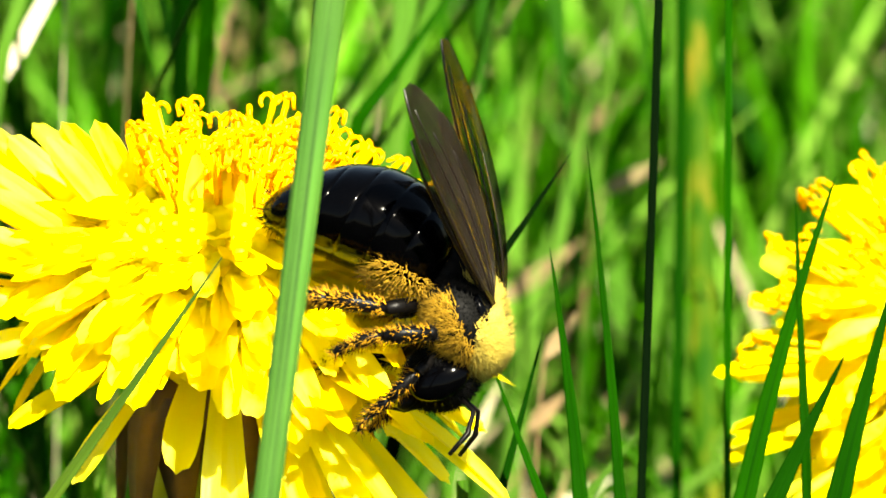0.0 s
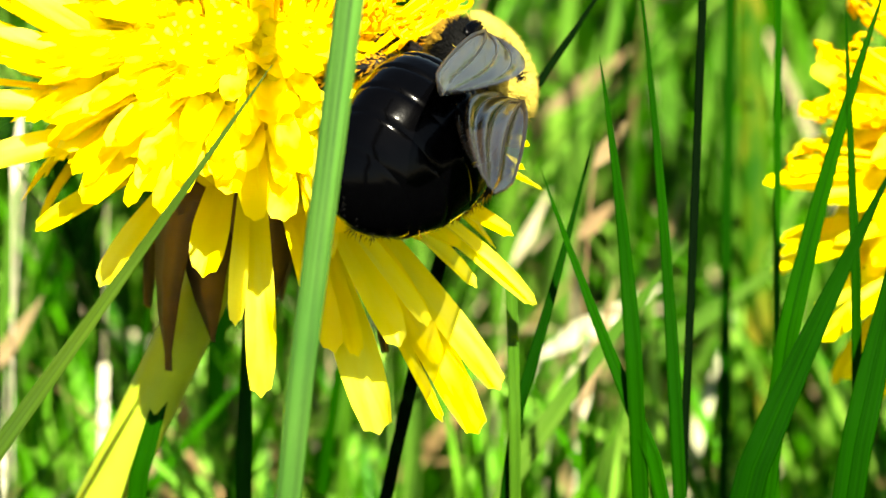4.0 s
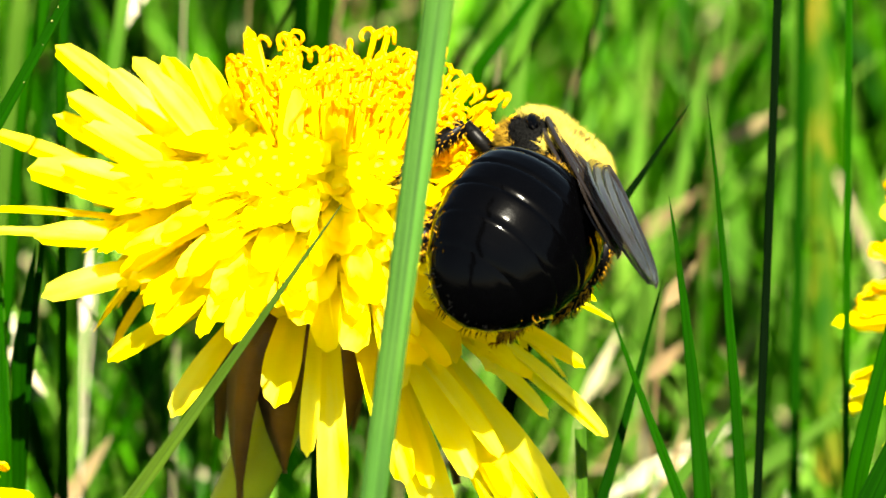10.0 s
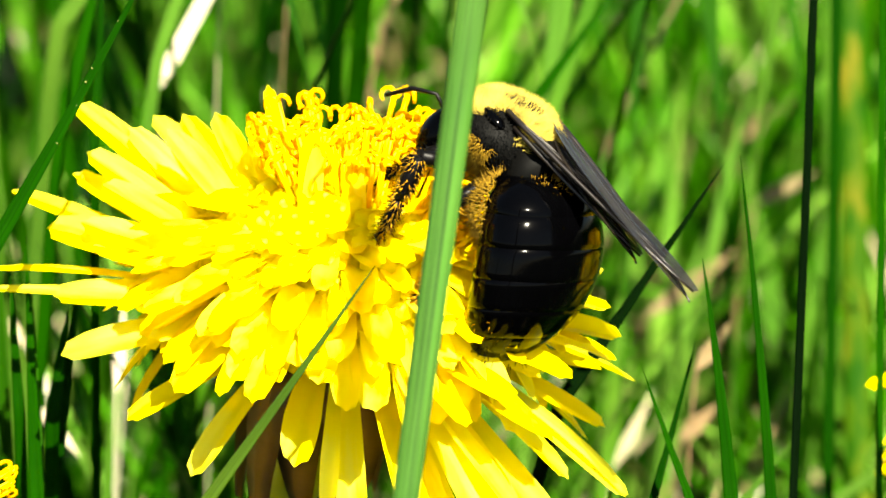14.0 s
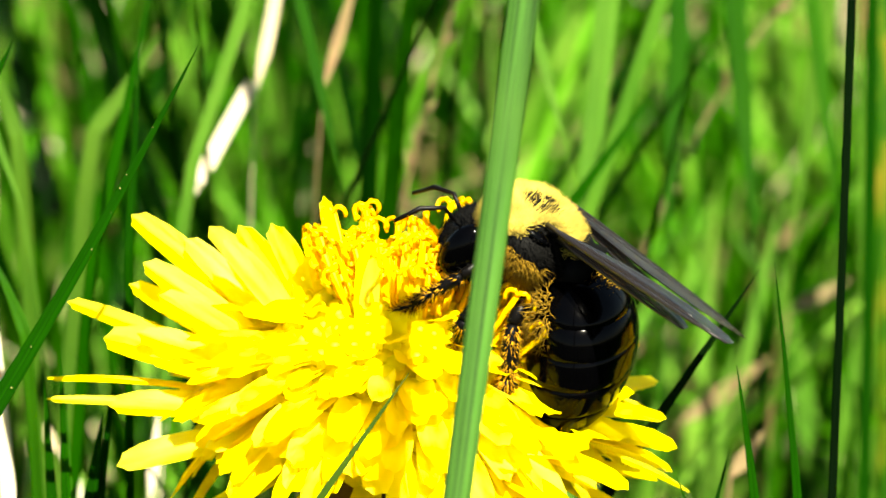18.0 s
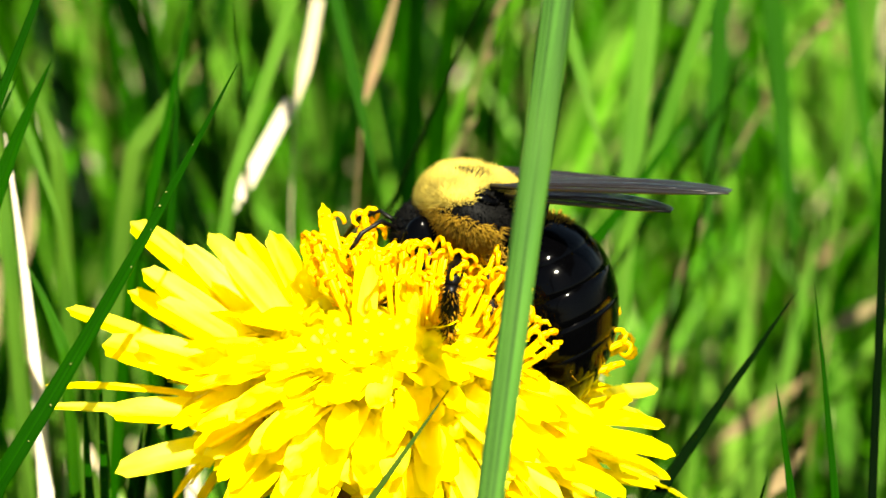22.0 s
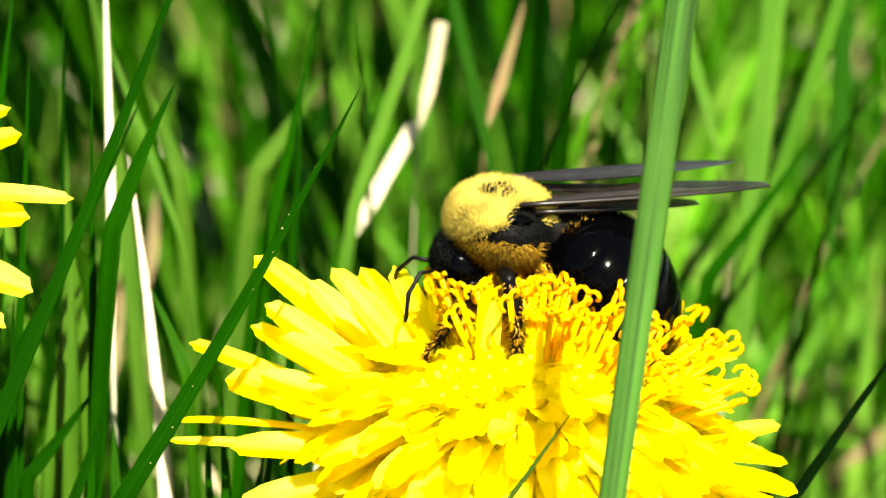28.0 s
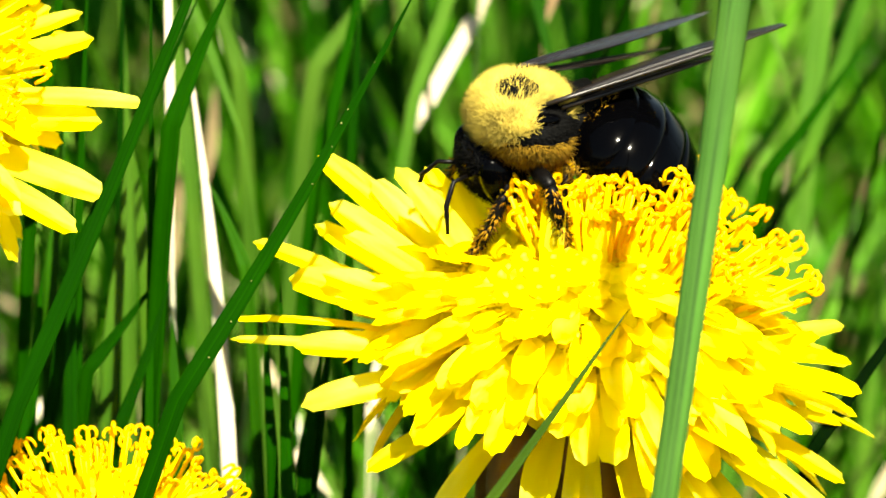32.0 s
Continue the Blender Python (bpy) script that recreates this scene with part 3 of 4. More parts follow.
grass_blade("dead_grass_plant", "pale tan dead leaf lying across the grass", TAN, (13.57, -6.53), (19.72, -2.04), 110, 1.9, 0.2, foot=0.12)
grass_blade("dead_grass_plant", "pale dead leaf lying across the grass", TAN, (15.87, -14.99), (18.49, -12.49), 80, 1.7, 0.1, foot=0.12)
grass_blade("dead_grass_plant", "broad bleached dead leaf lying across the grass", STRAW, (13.18, -23.06), (21.64, -18.26), 85, 2.3, 0.2, foot=0.12)
grass_blade("grass_plant", "pale green blade lying across others", PALE_BLADE, (20.87, -22.87), (30.86, -15.95), 80, 1.6, 0.3)
grass_blade("dead_grass_plant", "pale dead leaf lying across the grass", TAN, (21.06, 1.15), (25.1, 3.27), 120, 1.6, 0.1, foot=0.12)
grass_blade("dead_grass_plant", "pale dead leaf lying across the grass", TAN, (20.1, 5.57), (24.33, 8.65), 160, 1.7, 0.1, foot=0.12)
grass_blade("dead_grass_plant", "bleached dead leaf lying low in the grass", STRAW, (14.34, -26.33), (17.03, -22.1), 75, 1.5, 0.1, foot=0.12)
grass_blade("dead_grass_plant", "tan dead leaf lying low in the grass", TAN, (24.71, -18.26), (26.25, -16.72), 150, 1.4, 0.1, foot=0.12)


def seed_head(label, low, tip, back, seed, count):
    """A thin dry grass stalk with small tan spikelets along its upper half."""
    rng = random.Random(seed)
    a, c = spot(*low, back), spot(*tip, back)
    root = a + (a - c) * 2.0
    root.z = -0.004
    plant = tagged(new("seed_stalk"), label, "plant", "tall grass plants")
    plant.location = root
    path = [p - root for p in bezier(root, a + (a - c) * 0.2, c, 16)]
    raw("stalk", *tube(path, [0.0002 - 0.000005 * i for i in range(16)], 6), TAN, plant)
    spike = joined([tube([(0, 0, 0), (0, 0, 0.0005), (0, 0, 0.0012), (0, 0, 0.0018)], [0.00006, 0.00026, 0.0002, 0.00003], 6)])
    me = bpy.data.meshes.new("spikelet")
    me.from_pydata(*[spike[0], [], spike[1]])
    me.materials.append(TAN)
    me.shade_smooth()
    for i in range(count):
        t = rng.uniform(9.5, 15)
        k = min(14, int(t))
        ob = new("spikelet", me)
        ob.parent = plant
        way = (path[k + 1] - path[k]).normalized() + Vector((rng.gauss(0, 0.35), rng.gauss(0, 0.35), rng.gauss(0, 0.2)))
        ob.matrix_local = Matrix.Translation(path[k].lerp(path[k + 1], t - k)) @ way.to_track_quat("Z", "Y").to_matrix().to_4x4()
    return plant


seed_head("dry tan grass seed head on a thin stalk", (-6.2, 16.5), (0.4, 27.0), 85, 5, 22)
seed_head("reddish tan grass seed head leaning over", (11.0, 17.5), (23.5, 24.5), 95, 6, 10)


def grains(plant, count, seed):
    """Pale specks of pollen stuck along a blade."""
    rng = random.Random(seed)
    local, widths = PATHS[plant.name]
    bm = bmesh.new()
    bmesh.ops.create_icosphere(bm, subdivisions=1, radius=0.00006)
    first = part("pollen_grain", bm, POLLEN_PALE, plant, "pale yellow pollen speck")
    for i in range(count):
        t = rng.uniform(0.35, 0.92) * (len(local) - 1)
        k = int(t)
        p = local[k].lerp(local[k + 1], t - k) + NEAR * 0.00012 + SIDE * (widths[k] * rng.uniform(-0.35, 0.35))
        ob = first if i == 0 else new("pollen_grain", first.data)
        ob.parent = plant
        ob.location = p
        ob.scale = [rng.uniform(0.6, 1.3)] * 3


grains(speckled_blade, 8, 1)
grains(front_blade, 5, 2)


# ---- dandelions ----
def floret_mesh(name, length, width, curl, droop, seed, bulge=0.0):
    """A strap-shaped floret along +x with a toothed tip; it curls up by curl and hangs by droop (mm)."""
    rng = random.Random(seed)
    n, cross = 10, (-1.0, -0.5, 0.0, 0.5, 1.0)
    verts, faces = [], []
    side = rng.uniform(-0.6, 0.6)
    for s in (1, -1):
        for i in range(n + 1):
            t = i / n
            w = width * (0.36 + 0.64 * min(1, t / 0.7) ** 0.9) * (1 - 0.34 * (max(0, t - 0.8) / 0.2) ** 2) * 0.5
            z = curl * t * t - droop * t ** 3 + bulge * 4 * t * (1 - t)
            y0 = side * t * t * 1.2
            for j, c in enumerate(cross):
                x = t * length
                if i == n:
                    x += (0.3 if j % 2 == 0 else -0.1) * rng.uniform(0.6, 1.2) - (0.55 if abs(c) == 1 else 0)
                trough = (abs(c) - 0.5) * w * (0.55 - 0.2 * t) + (0.05 if j in (1, 3) else 0)
                verts.append(Vector((x, y0 + c * w, z + trough + 0.05 * s * (1.05 - t))) * MM)
    k = len(cross)
    for s in (0, 1):
        o = s * (n + 1) * k
        for i in range(n):
            for j in range(k - 1):
                q = (o + i * k + j, o + i * k + j + 1, o + (i + 1) * k + j + 1, o + (i + 1) * k + j)
                faces.append(q[::-1] if s == 0 else q)
    me = bpy.data.meshes.new(name)
    me.from_pydata(verts, [], faces)
    me.materials.append(PETAL)
    me.shade_smooth()
    return me


def style_mesh(name, length, seed):
    """A slender style with two arms that curl back."""
    rng = random.Random(seed)
    stem_path = [(t * length, 0.25 * math.sin(t * 3 + seed), 0) for t in (0, 0.35, 0.7, 1.0)]
    pieces = [tube(stem_path, [0.24, 0.2, 0.2, 0.22], 6)]
    end = Vector(stem_path[-1])
    for sgn in (1, -1):
        arm = []
        r = rng.uniform(0.34, 0.52)
        for i in range(7):
            a = i / 6 * rng.uniform(4.0, 4.6)
            arm.append(end + Vector((r * math.sin(a) * 1.1, sgn * r * (1 - math.cos(a)) * 0.9, 0.1 * i * sgn)))
        pieces.append(tube(arm, [0.19, 0.19, 0.18, 0.17, 0.16, 0.15, 0.12], 6))
    v, f = joined(pieces)
    me = bpy.data.meshes.new(name)
    me.from_pydata([p * MM for p in map(Vector, v)], [], f)
    me.materials.append(STYLE)
    me.shade_smooth()
    return me


LONG = [floret_mesh("floret", 16.2 + 0.6 * i, 1.7 + 0.25 * (i % 3), 1.2 - 0.9 * (i % 4), 1.2 * (i % 3), 40 + i) for i in range(8)]
SHORT = [floret_mesh("floret", 12.6 + 0.55 * i, 1.75 + 0.2 * (i % 3), -1.2 - 0.6 * (i % 3), 0.0, 60 + i, 0.5) for i in range(6)]
STYLES = [style_mesh("style", 12.9 + 0.42 * i, 80 + i) for i in range(6)]


def dandelion(label, seed, stem_run, front, reach, turn, open_side=False):
    """A flower head whose axis is local z, with its florets, styles, bracts and stem.
    stem_run ends the stem, in mm; florets on the side of the angle front hang down most. reach: tips and widths of
    long florets, as right, up, towards the eye; turn brings that into the head's space."""
    rng = random.Random(seed)

    def shrink(az):
        """A head with single long florets is shorter towards its back and its right."""
        if not reach or open_side:
            return 1.0
        way = turn.inverted() @ Vector((math.cos(az), math.sin(az), 0))
        return 1.0 - 0.1 * max(0.0, way.dot(SIDE)) - 0.12 * max(0.0, way.dot(RISE))

    head = new("dandelion")
    tagged(head, label, "dandelion", "dandelions in the lawn")
    bm = bmesh.new()
    bmesh.ops.create_uvsphere(bm, u_segments=20, v_segments=12, radius=1)
    for v in bm.verts:
        v.co = Vector((v.co.x * 4.4, v.co.y * 4.4, v.co.z * (1.6 if v.co.z > 0 else 5.5) - 1.2)) * MM
    part("receptacle", bm, STEM, head)
    golden = math.pi * (3 - math.sqrt(5))
    rings = ((44, 100, 4.0, LONG, 1.0), (40, 86, 3.7, LONG, 0.86), (36, 72, 3.2, LONG, 0.8))
    for count, polar0, r, meshes, size in rings:
        for i in range(count):
            az = 2 * math.pi * (i + rng.uniform(-0.35, 0.35)) / count
            facing = 0.5 + 0.5 * math.cos(az - front)
            polar = polar0 + rng.uniform(-7, 7) + (27 if polar0 > 95 else 0) * facing ** 1.5
            if reach:
                way = turn.inverted() @ Vector((math.cos(az), math.sin(az), 0))
                if open_side:
                    if polar0 > 80 and way.dot(SIDE) > 0.15:
                        continue
                elif way.dot(SIDE) < 0.42 and way.dot(NEAR) > -0.15 or way.dot(SIDE) < -0.2 and polar0 > 80:
                    continue
            ob = new("floret", meshes[rng.randrange(len(meshes))])
            ob.parent = head
            m = Matrix.Rotation(az, 4, "Z") @ Matrix.Translation((r * MM, 0, -0.8 * MM)) @ Matrix.Rotation(radians(polar - 90), 4, "Y")
            m = m @ Matrix.Rotation(rng.uniform(-0.35, 0.35), 4, "X")
            ob.matrix_local = m @ Matrix.Diagonal((size * shrink(az) * rng.uniform(0.88, 1.06), rng.uniform(0.8, 1.15), 1, 1))
    for i, (x, y, v, wide) in enumerate(reach):
        tip = turn @ (SIDE * x + RISE * y + NEAR * v)
        flat = Vector((tip.x, tip.y, 0)).normalized()
        base = flat * 3.6 + Vector((0, 0, -0.5))
        ahead = (tip - base).normalized()
        up = (Vector((0, 0, 1)) + 0.6 * (turn @ NEAR) + 0.3 * flat)
        up = (up - ahead * up.dot(ahead)).normalized()
        me = floret_mesh("floret", (tip - base).length, wide, 0.0, 0.0, 300 + i, 0.5 + 0.25 * (i % 4))
        ob = new("floret", me)
        ob.parent = head
        ob.matrix_local = Matrix.Translation(base * MM) @ Matrix((ahead, up.cross(ahead), up)).transposed().to_4x4()
    for i in range(290):
        u = (i + 0.5) / 290
        start = 3 + 64 * u ** 0.62 + rng.uniform(-4, 4)
        lean = start + 30 + 36 * u + rng.uniform(-6, 6)
        az = i * golden + rng.uniform(-0.1, 0.1)
        way = turn.inverted() @ Vector((math.cos(az), math.sin(az), 0))
        size = shrink(az) * rng.uniform(0.72, 0.9) * min(1.0, 0.62 + u)
        if reach and not open_side and way.dot(NEAR) > 0.1 and way.dot(SIDE) < 0.3:
            size *= 0.8
            lean -= 34 * u
        ob = new("floret", SHORT[rng.randrange(6)])
        ob.parent = head
        m = Matrix.Rotation(az, 4, "Z") @ Matrix.Rotation(radians(start), 4, "Y") @ Matrix.Translation((0, 0, (5.0 + 2.0 * u) * MM))
        m = m @ Matrix.Rotation(radians(lean - start - 90), 4, "Y") @ Matrix.Rotation(rng.uniform(-0.3, 0.3), 4, "X")
        ob.matrix_local = m @ Matrix.Diagonal((size, rng.uniform(0.95, 1.25), 1, 1))
    pieces = []
    for i in range(560):
        u = (i + 0.5) / 560
        polar, az = radians(88 * u ** 0.5), i * golden
        way = Vector((math.sin(polar) * math.cos(az), math.sin(polar) * math.sin(az), math.cos(polar)))
        far = rng.uniform(9.2, 10.6) + 1.2 * u
        pieces.append(tube([way * 2.5, way * far * 0.8, way * far], [0.45, 0.75, 0.7], 6))
    v, f = joined(pieces)
    tagged(raw("floret_core", [Vector(p) * MM for p in v], f, PETAL, head, "packed golden young floret tubes"), kind="stuff")
    for i in range(150):
        u = (i + 0.5) / 150
        polar = 6 + 66 * u ** 0.6 + rng.uniform(-5, 5)
        az = i * golden * 1.37 + 1.0
        side = turn.inverted() @ Vector((math.cos(az), math.sin(az), 0))
        if polar > 30 and side.dot(NEAR) > 0.05 and side.dot(SIDE) < 0.6 or reach and (polar > 44 and side.dot(SIDE) < -0.45 or not open_side and (side.dot(SIDE) < 0.4 or side.dot(NEAR) > 0.15)):
            continue
        ob = new("style", STYLES[i % 6])
        ob.parent = head
        m = Matrix.Rotation(az, 4, "Z") @ Matrix.Translation((2.6 * u * MM, 0, 0)) @ Matrix.Rotation(radians(polar - 90), 4, "Y")
        ob.matrix_local = m @ Matrix.Rotation(rng.uniform(0, 6.28), 4, "X") @ Matrix.Diagonal((min(1.0, shrink(az) * 1.12) if reach else 1.12, 1, 1, 1))
    for i in range(124 if reach and not open_side else 0):
        if i < 96:
            aside = rng.uniform(-5.6, 6.0)
            tip = turn @ (SIDE * aside + RISE * (rng.uniform(8.8, 11.5) - 0.28 * max(0.0, aside)) + NEAR * rng.uniform(0.5, 8.2))
        else:
            tip = turn @ (SIDE * rng.uniform(5.5, 9.0) + RISE * rng.uniform(3.5, 8.0) + NEAR * rng.uniform(4.0, 8.0))
        root = Vector((tip.x, tip.y, 0)) * 0.2
        m = (tip - root).to_track_quat("X", "Z").to_matrix().to_4x4() @ Matrix.Rotation(rng.uniform(0, 6.28), 4, "X")
        ob = new("style", STYLES[i % 6])
        ob.parent = head
        ob.matrix_local = Matrix.Translation(root * MM) @ m @ Matrix.Diagonal((rng.uniform(0.84, 1.0), 1, 1, 1))
    for i in range(11):
        az = i * 2 * math.pi / 11 + rng.uniform(-0.15, 0.15)
        ln = rng.uniform(7.5, 14)
        path = bezier(Vector((3.6, 0, -3.5)), Vector((7.8, 0, -3.0)), Vector((7.2 + rng.uniform(-1.5, 2.5), 0, -3.5 - ln)), 8)
        verts, faces = [], []
        for j, p in enumerate(path):
            w = 2.4 * max(0.0, math.sin((0.3 + 0.7 * j / 7) * math.pi)) ** 0.75 + 0.1
            for c, z in ((-1, 0), (0, -0.35), (1, 0), (0, 0.3)):
                d = Vector((p.x + z * 0.9, c * w, p.z + z * 0.4))
                verts.append((Matrix.Rotation(az, 3, "Z") @ d) * MM)
        for j in range(7):
            for c in range(4):
                c2 = (c + 1) % 4
                faces.append((j * 4 + c, j * 4 + c2, j * 4 + 4 + c2, j * 4 + 4 + c))
        raw("bract", verts, faces, BRACT, head, "reddish brown bent-back bract" if i == 0 else "")
    end = Vector(stem_run)
    path = bezier(Vector((0, 0, -5)), Vector((0, 0, -5)).lerp(end, 0.4) + Vector((0, 0, -2.5)), end, 16)
    v, f = tube(path, [1.9] * 16, 12)
    raw("stem", [Vector(p) * MM for p in v], f, STEM, head, "hollow olive green stem")
    return head


def head_pose(x, y, back, axis):
    """A flower head at a place, its axis given as right, up, towards the eye."""
    a = (SIDE * axis[0] + RISE * axis[1] + NEAR * axis[2]).normalized()
    return Matrix.Translation(spot(x, y, back)) @ a.to_track_quat("Z", "Y").to_matrix().to_4x4()


def planted(label, seed, x, y, back, axis, run, reach=(), open_side=False, size=1.0):
    """A dandelion whose stem goes to the soil at run (metres aside and behind the head)."""
    m = head_pose(x, y, back, axis) @ Matrix.Diagonal((size, size, size, 1))
    foot = m.translation + Vector((run[0], run[1], 0))
    foot.z = -0.006
    local = m.inverted() @ foot / MM
    towards = m.to_3x3().normalized().inverted() @ (NEAR * 0.8 - RISE * 0.6)
    d = dandelion(label, seed, local, math.atan2(towards.y, towards.x), reach, m.to_3x3().normalized().inverted(), open_side)
    d.matrix_basis = m
    return d


# tips of the long outer florets from the middle of the head, and their widths, in mm
LONG_FLORETS = (
    (-17.4, 10.6, 0, 2.2),
    (-16.4, 8.2, 2, 2.3),
    (-17.6, 6.2, 2, 2.2),
    (-17.0, 3.6, 3, 2.4),
    (-14.4, -0.2, 4, 2.3),
    (-15.0, 11.8, -2, 2.0),
    (-18.4, 13.7, -3, 2.2),
    (-13.0, 13.1, -6, 1.8),
    (-18.6, 8.7, -1, 1.9),
    (-22.9, 7.4, -2, 1.5),
    (-20.1, 5.5, 1, 3.1),
    (-24.0, 3.0, 0, 0.6),
    (-24.0, 1.4, 1, 0.8),
    (-19.6, 0.9, 2, 2.4),
    (-19.0, -3.5, 3, 2.5),
    (-13.0, -2.0, 6, 2.3),
    (-14.3, -8.0, 4, 1.8),
    (-10.3, -11.3, 6, 1.9),
    (-3.6, -10.5, 8, 2.6),
    (1.0, -18.7, 7, 2.1),
    (-1.1, -13.9, 9, 1.3),
    (8.8, -21.2, 6, 3.1),
    (12.3, -20.8, 5, 0.9),
    (15.0, -21.6, 4, 2.7),
    (16.6, -18.5, 4, 2.3),
    (18.9, -12.8, 2, 1.2),
    (10.4, -15.1, 9, 2.4),
    (5.0, -15.8, 9, 2.2),
    (17.5, -8.2, 1, 1.5),
)
LEFT_FLORETS = (
    (18.8, 4.6, -1, 1.9),
    (17.9, 6.6, -2, 1.3),
    (16.2, 8.0, -3, 1.2),
    (22.4, 0.9, 1, 1.4),
    (19.5, -0.5, 1, 2.5),
    (20.0, -5.6, 3, 2.5),
    (18.1, -8.3, 4, 2.1),
    (14.3, -7.4, 5, 2.0),
    (11.0, -12.0, 6, 2.2),
)
LONG_FLORETS += ((-10.6, 13.2, 0, 2.0), (-8.2, 13.3, 0, 1.9), (-11.6, 12.2, 1.5, 2.0), (-6.6, 12.9, 1, 1.6), (-5.2, 15.0, 0, 1.2), (-1.6, 11.6, 7.2, 1.7), (0.1, 11.3, 7.6, 1.6), (-2.4, 11.0, 7.4, 1.4))
FLOWER_AXIS = (-0.03, 0.9, 0.42)
flower = planted("open yellow dandelion with a bee on its florets", 11, -6.0, -6.03, 6, FLOWER_AXIS, (-0.058, 0.0), LONG_FLORETS)
right_flower = planted("yellow dandelion partly hidden behind green blades", 12, 48.2, -10.4, 30, (-0.15, 0.7, 0.7), (0.01, 0.02))
left_flower = planted("yellow dandelion beside long green grass blades", 13, -61.34, 10.99, 4, (0.1, 0.72, 0.6), (-0.01, 0.03), LEFT_FLORETS, True)
low_flower = planted("low yellow dandelion in the grass below the others", 14, -40.7, -23.21, 4, (0.0, 0.8, 0.6), (-0.01, 0.02), size=0.7)


# ---- the bee: x ahead, y to its left, z up, in mm from its waist ----
bee = tagged(new("bee"), "large bee with shiny black abdomen and yellow furry thorax", "bee")


def ellipsoid(centre, radii, seg=32, rings=20):
    bm = bmesh.new()
    bmesh.ops.create_uvsphere(bm, u_segments=seg, v_segments=rings, radius=1)
    for v in bm.verts:
        v.co = Vector((centre[i] + v.co[i] * radii[i] for i in range(3)))
    return bm


def scaled(bm):
    for v in bm.verts:
        v.co *= MM
    return bm


def body_x(t):
    """The centre and half sizes of the abdomen at t along it (0 waist, 1 tip)."""
    x = -13.0 * t
    z = 0.1 + 0.8 * math.sin(t * math.pi) - 2.6 * t ** 2.2
    w = float(np.interp(t, (0, 0.05, 0.12, 0.25, 0.4, 0.55, 0.7, 0.82, 0.91, 0.97, 1), (0.5, 0.68, 0.83, 0.96, 1.0, 0.985, 0.9, 0.74, 0.53, 0.31, 0.04)))
    return Vector((x, 0, z)), 5.6 * w, 3.75 * w


def fur(name, centre, radii, test, count, length, mat, parent, seed, label=""):
    """Short tapering hairs over part of an ellipsoid, in one mesh."""
    rng = random.Random(seed)
    verts, faces = [], []
    made = 0
    while made < count:
        d = Vector((rng.gauss(0, 1), rng.gauss(0, 1), rng.gauss(0, 1))).normalized()
        if not test(d, rng):
            continue
        p = Vector((centre[i] + d[i] * radii[i] * 0.97 for i in range(3)))
        nrm = Vector((d[i] / radii[i] for i in range(3))).normalized()
        nrm = (nrm + Vector((rng.gauss(-0.25, 0.3), rng.gauss(0, 0.3), rng.gauss(0, 0.3)))).normalized()
        a = nrm.orthogonal().normalized()
        a.rotate(Matrix.Rotation(rng.uniform(0, 6.28), 3, nrm))
        b = nrm.cross(a)
        ln, w = length * rng.uniform(0.5, 1.3), 0.045
        o = len(verts)
        verts += [(p + a * w) * MM, (p - a * w * 0.5 + b * w * 0.87) * MM, (p - a * w * 0.5 - b * w * 0.87) * MM, (p + nrm * ln) * MM]
        faces += [(o, o + 1, o + 3), (o + 1, o + 2, o + 3), (o + 2, o, o + 3)]
        made += 1
    return raw(name, verts, faces, mat, parent, label)


thorax = part("thorax", scaled(ellipsoid((3.6, 0, -0.1), (3.6, 4.2, 2.6))), BLACK_HAIR, bee, "black thorax under dense fur")
fur("yellow_fur", (3.6, 0, -0.1), (3.6, 4.2, 2.6), lambda d, r: d.z > 0.44 - 0.75 * max(0.0, d.x) + 0.25 * abs(d.y) + r.uniform(-0.12, 0.12) and (Vector((d.x + 0.2, abs(d.y) - 0.75, d.z - 0.6))).length > 0.4 + r.uniform(-0.06, 0.06) and ((d - Vector((0.3, 0, 0.95))).length > 0.46 or r.random() < 0.04),
    15000, 0.85, YELLOW_HAIR, thorax, 1, "dense pale yellow fur")
fur("side_fur", (3.6, 0, -0.1), (3.6, 4.2, 2.6), lambda d, r: -0.95 < d.z < 0.0 + r.uniform(-0.1, 0.1) and abs(d.y) > 0.35 and d.x > -0.5, 4600, 0.85, FLANK, thorax, 7, "golden pollen-dusted side fur")
fur("black_fur", (3.6, 0, -0.1), (3.6, 4.2, 2.6), lambda d, r: d.z < 0.47 - 0.75 * max(0.0, d.x) + 0.25 * abs(d.y) or Vector((d.x + 0.2, abs(d.y) - 0.75, d.z - 0.6)).length < 0.42 or (d - Vector((0.3, 0, 0.95))).length < 0.42, 5200, 0.55, BLACK_HAIR, thorax, 2, "short black fur")
NECK = Vector((5.4, 0, -1.6)) * MM
head_bm = ellipsoid((6.6, 0, -2.9), (2.1, 3.0, 2.6))
for v in head_bm.verts:
    if v.co.z < -3.8:
        v.co.y *= 0.8
head = part("head", scaled(head_bm), SHELL, bee, "shiny black head")
fur("face_fur", (6.6, 0, -2.9), (2.1, 3.0, 2.6), lambda d, r: abs(d.y) < 0.78 or d.x < -0.2, 4500, 0.5, BLACK_HAIR, head, 3, "short black hairs")
v, f = tube([(7.4, 0, -4.8), (7.4, 0, -6.0), (6.8, 0, -7.2), (6.2, 0, -8.0)], [0.7, 0.55, 0.35, 0.12], 8)
raw("proboscis", [Vector(p) * MM for p in v], f, LEG, head, "dark tapering tongue sheath")
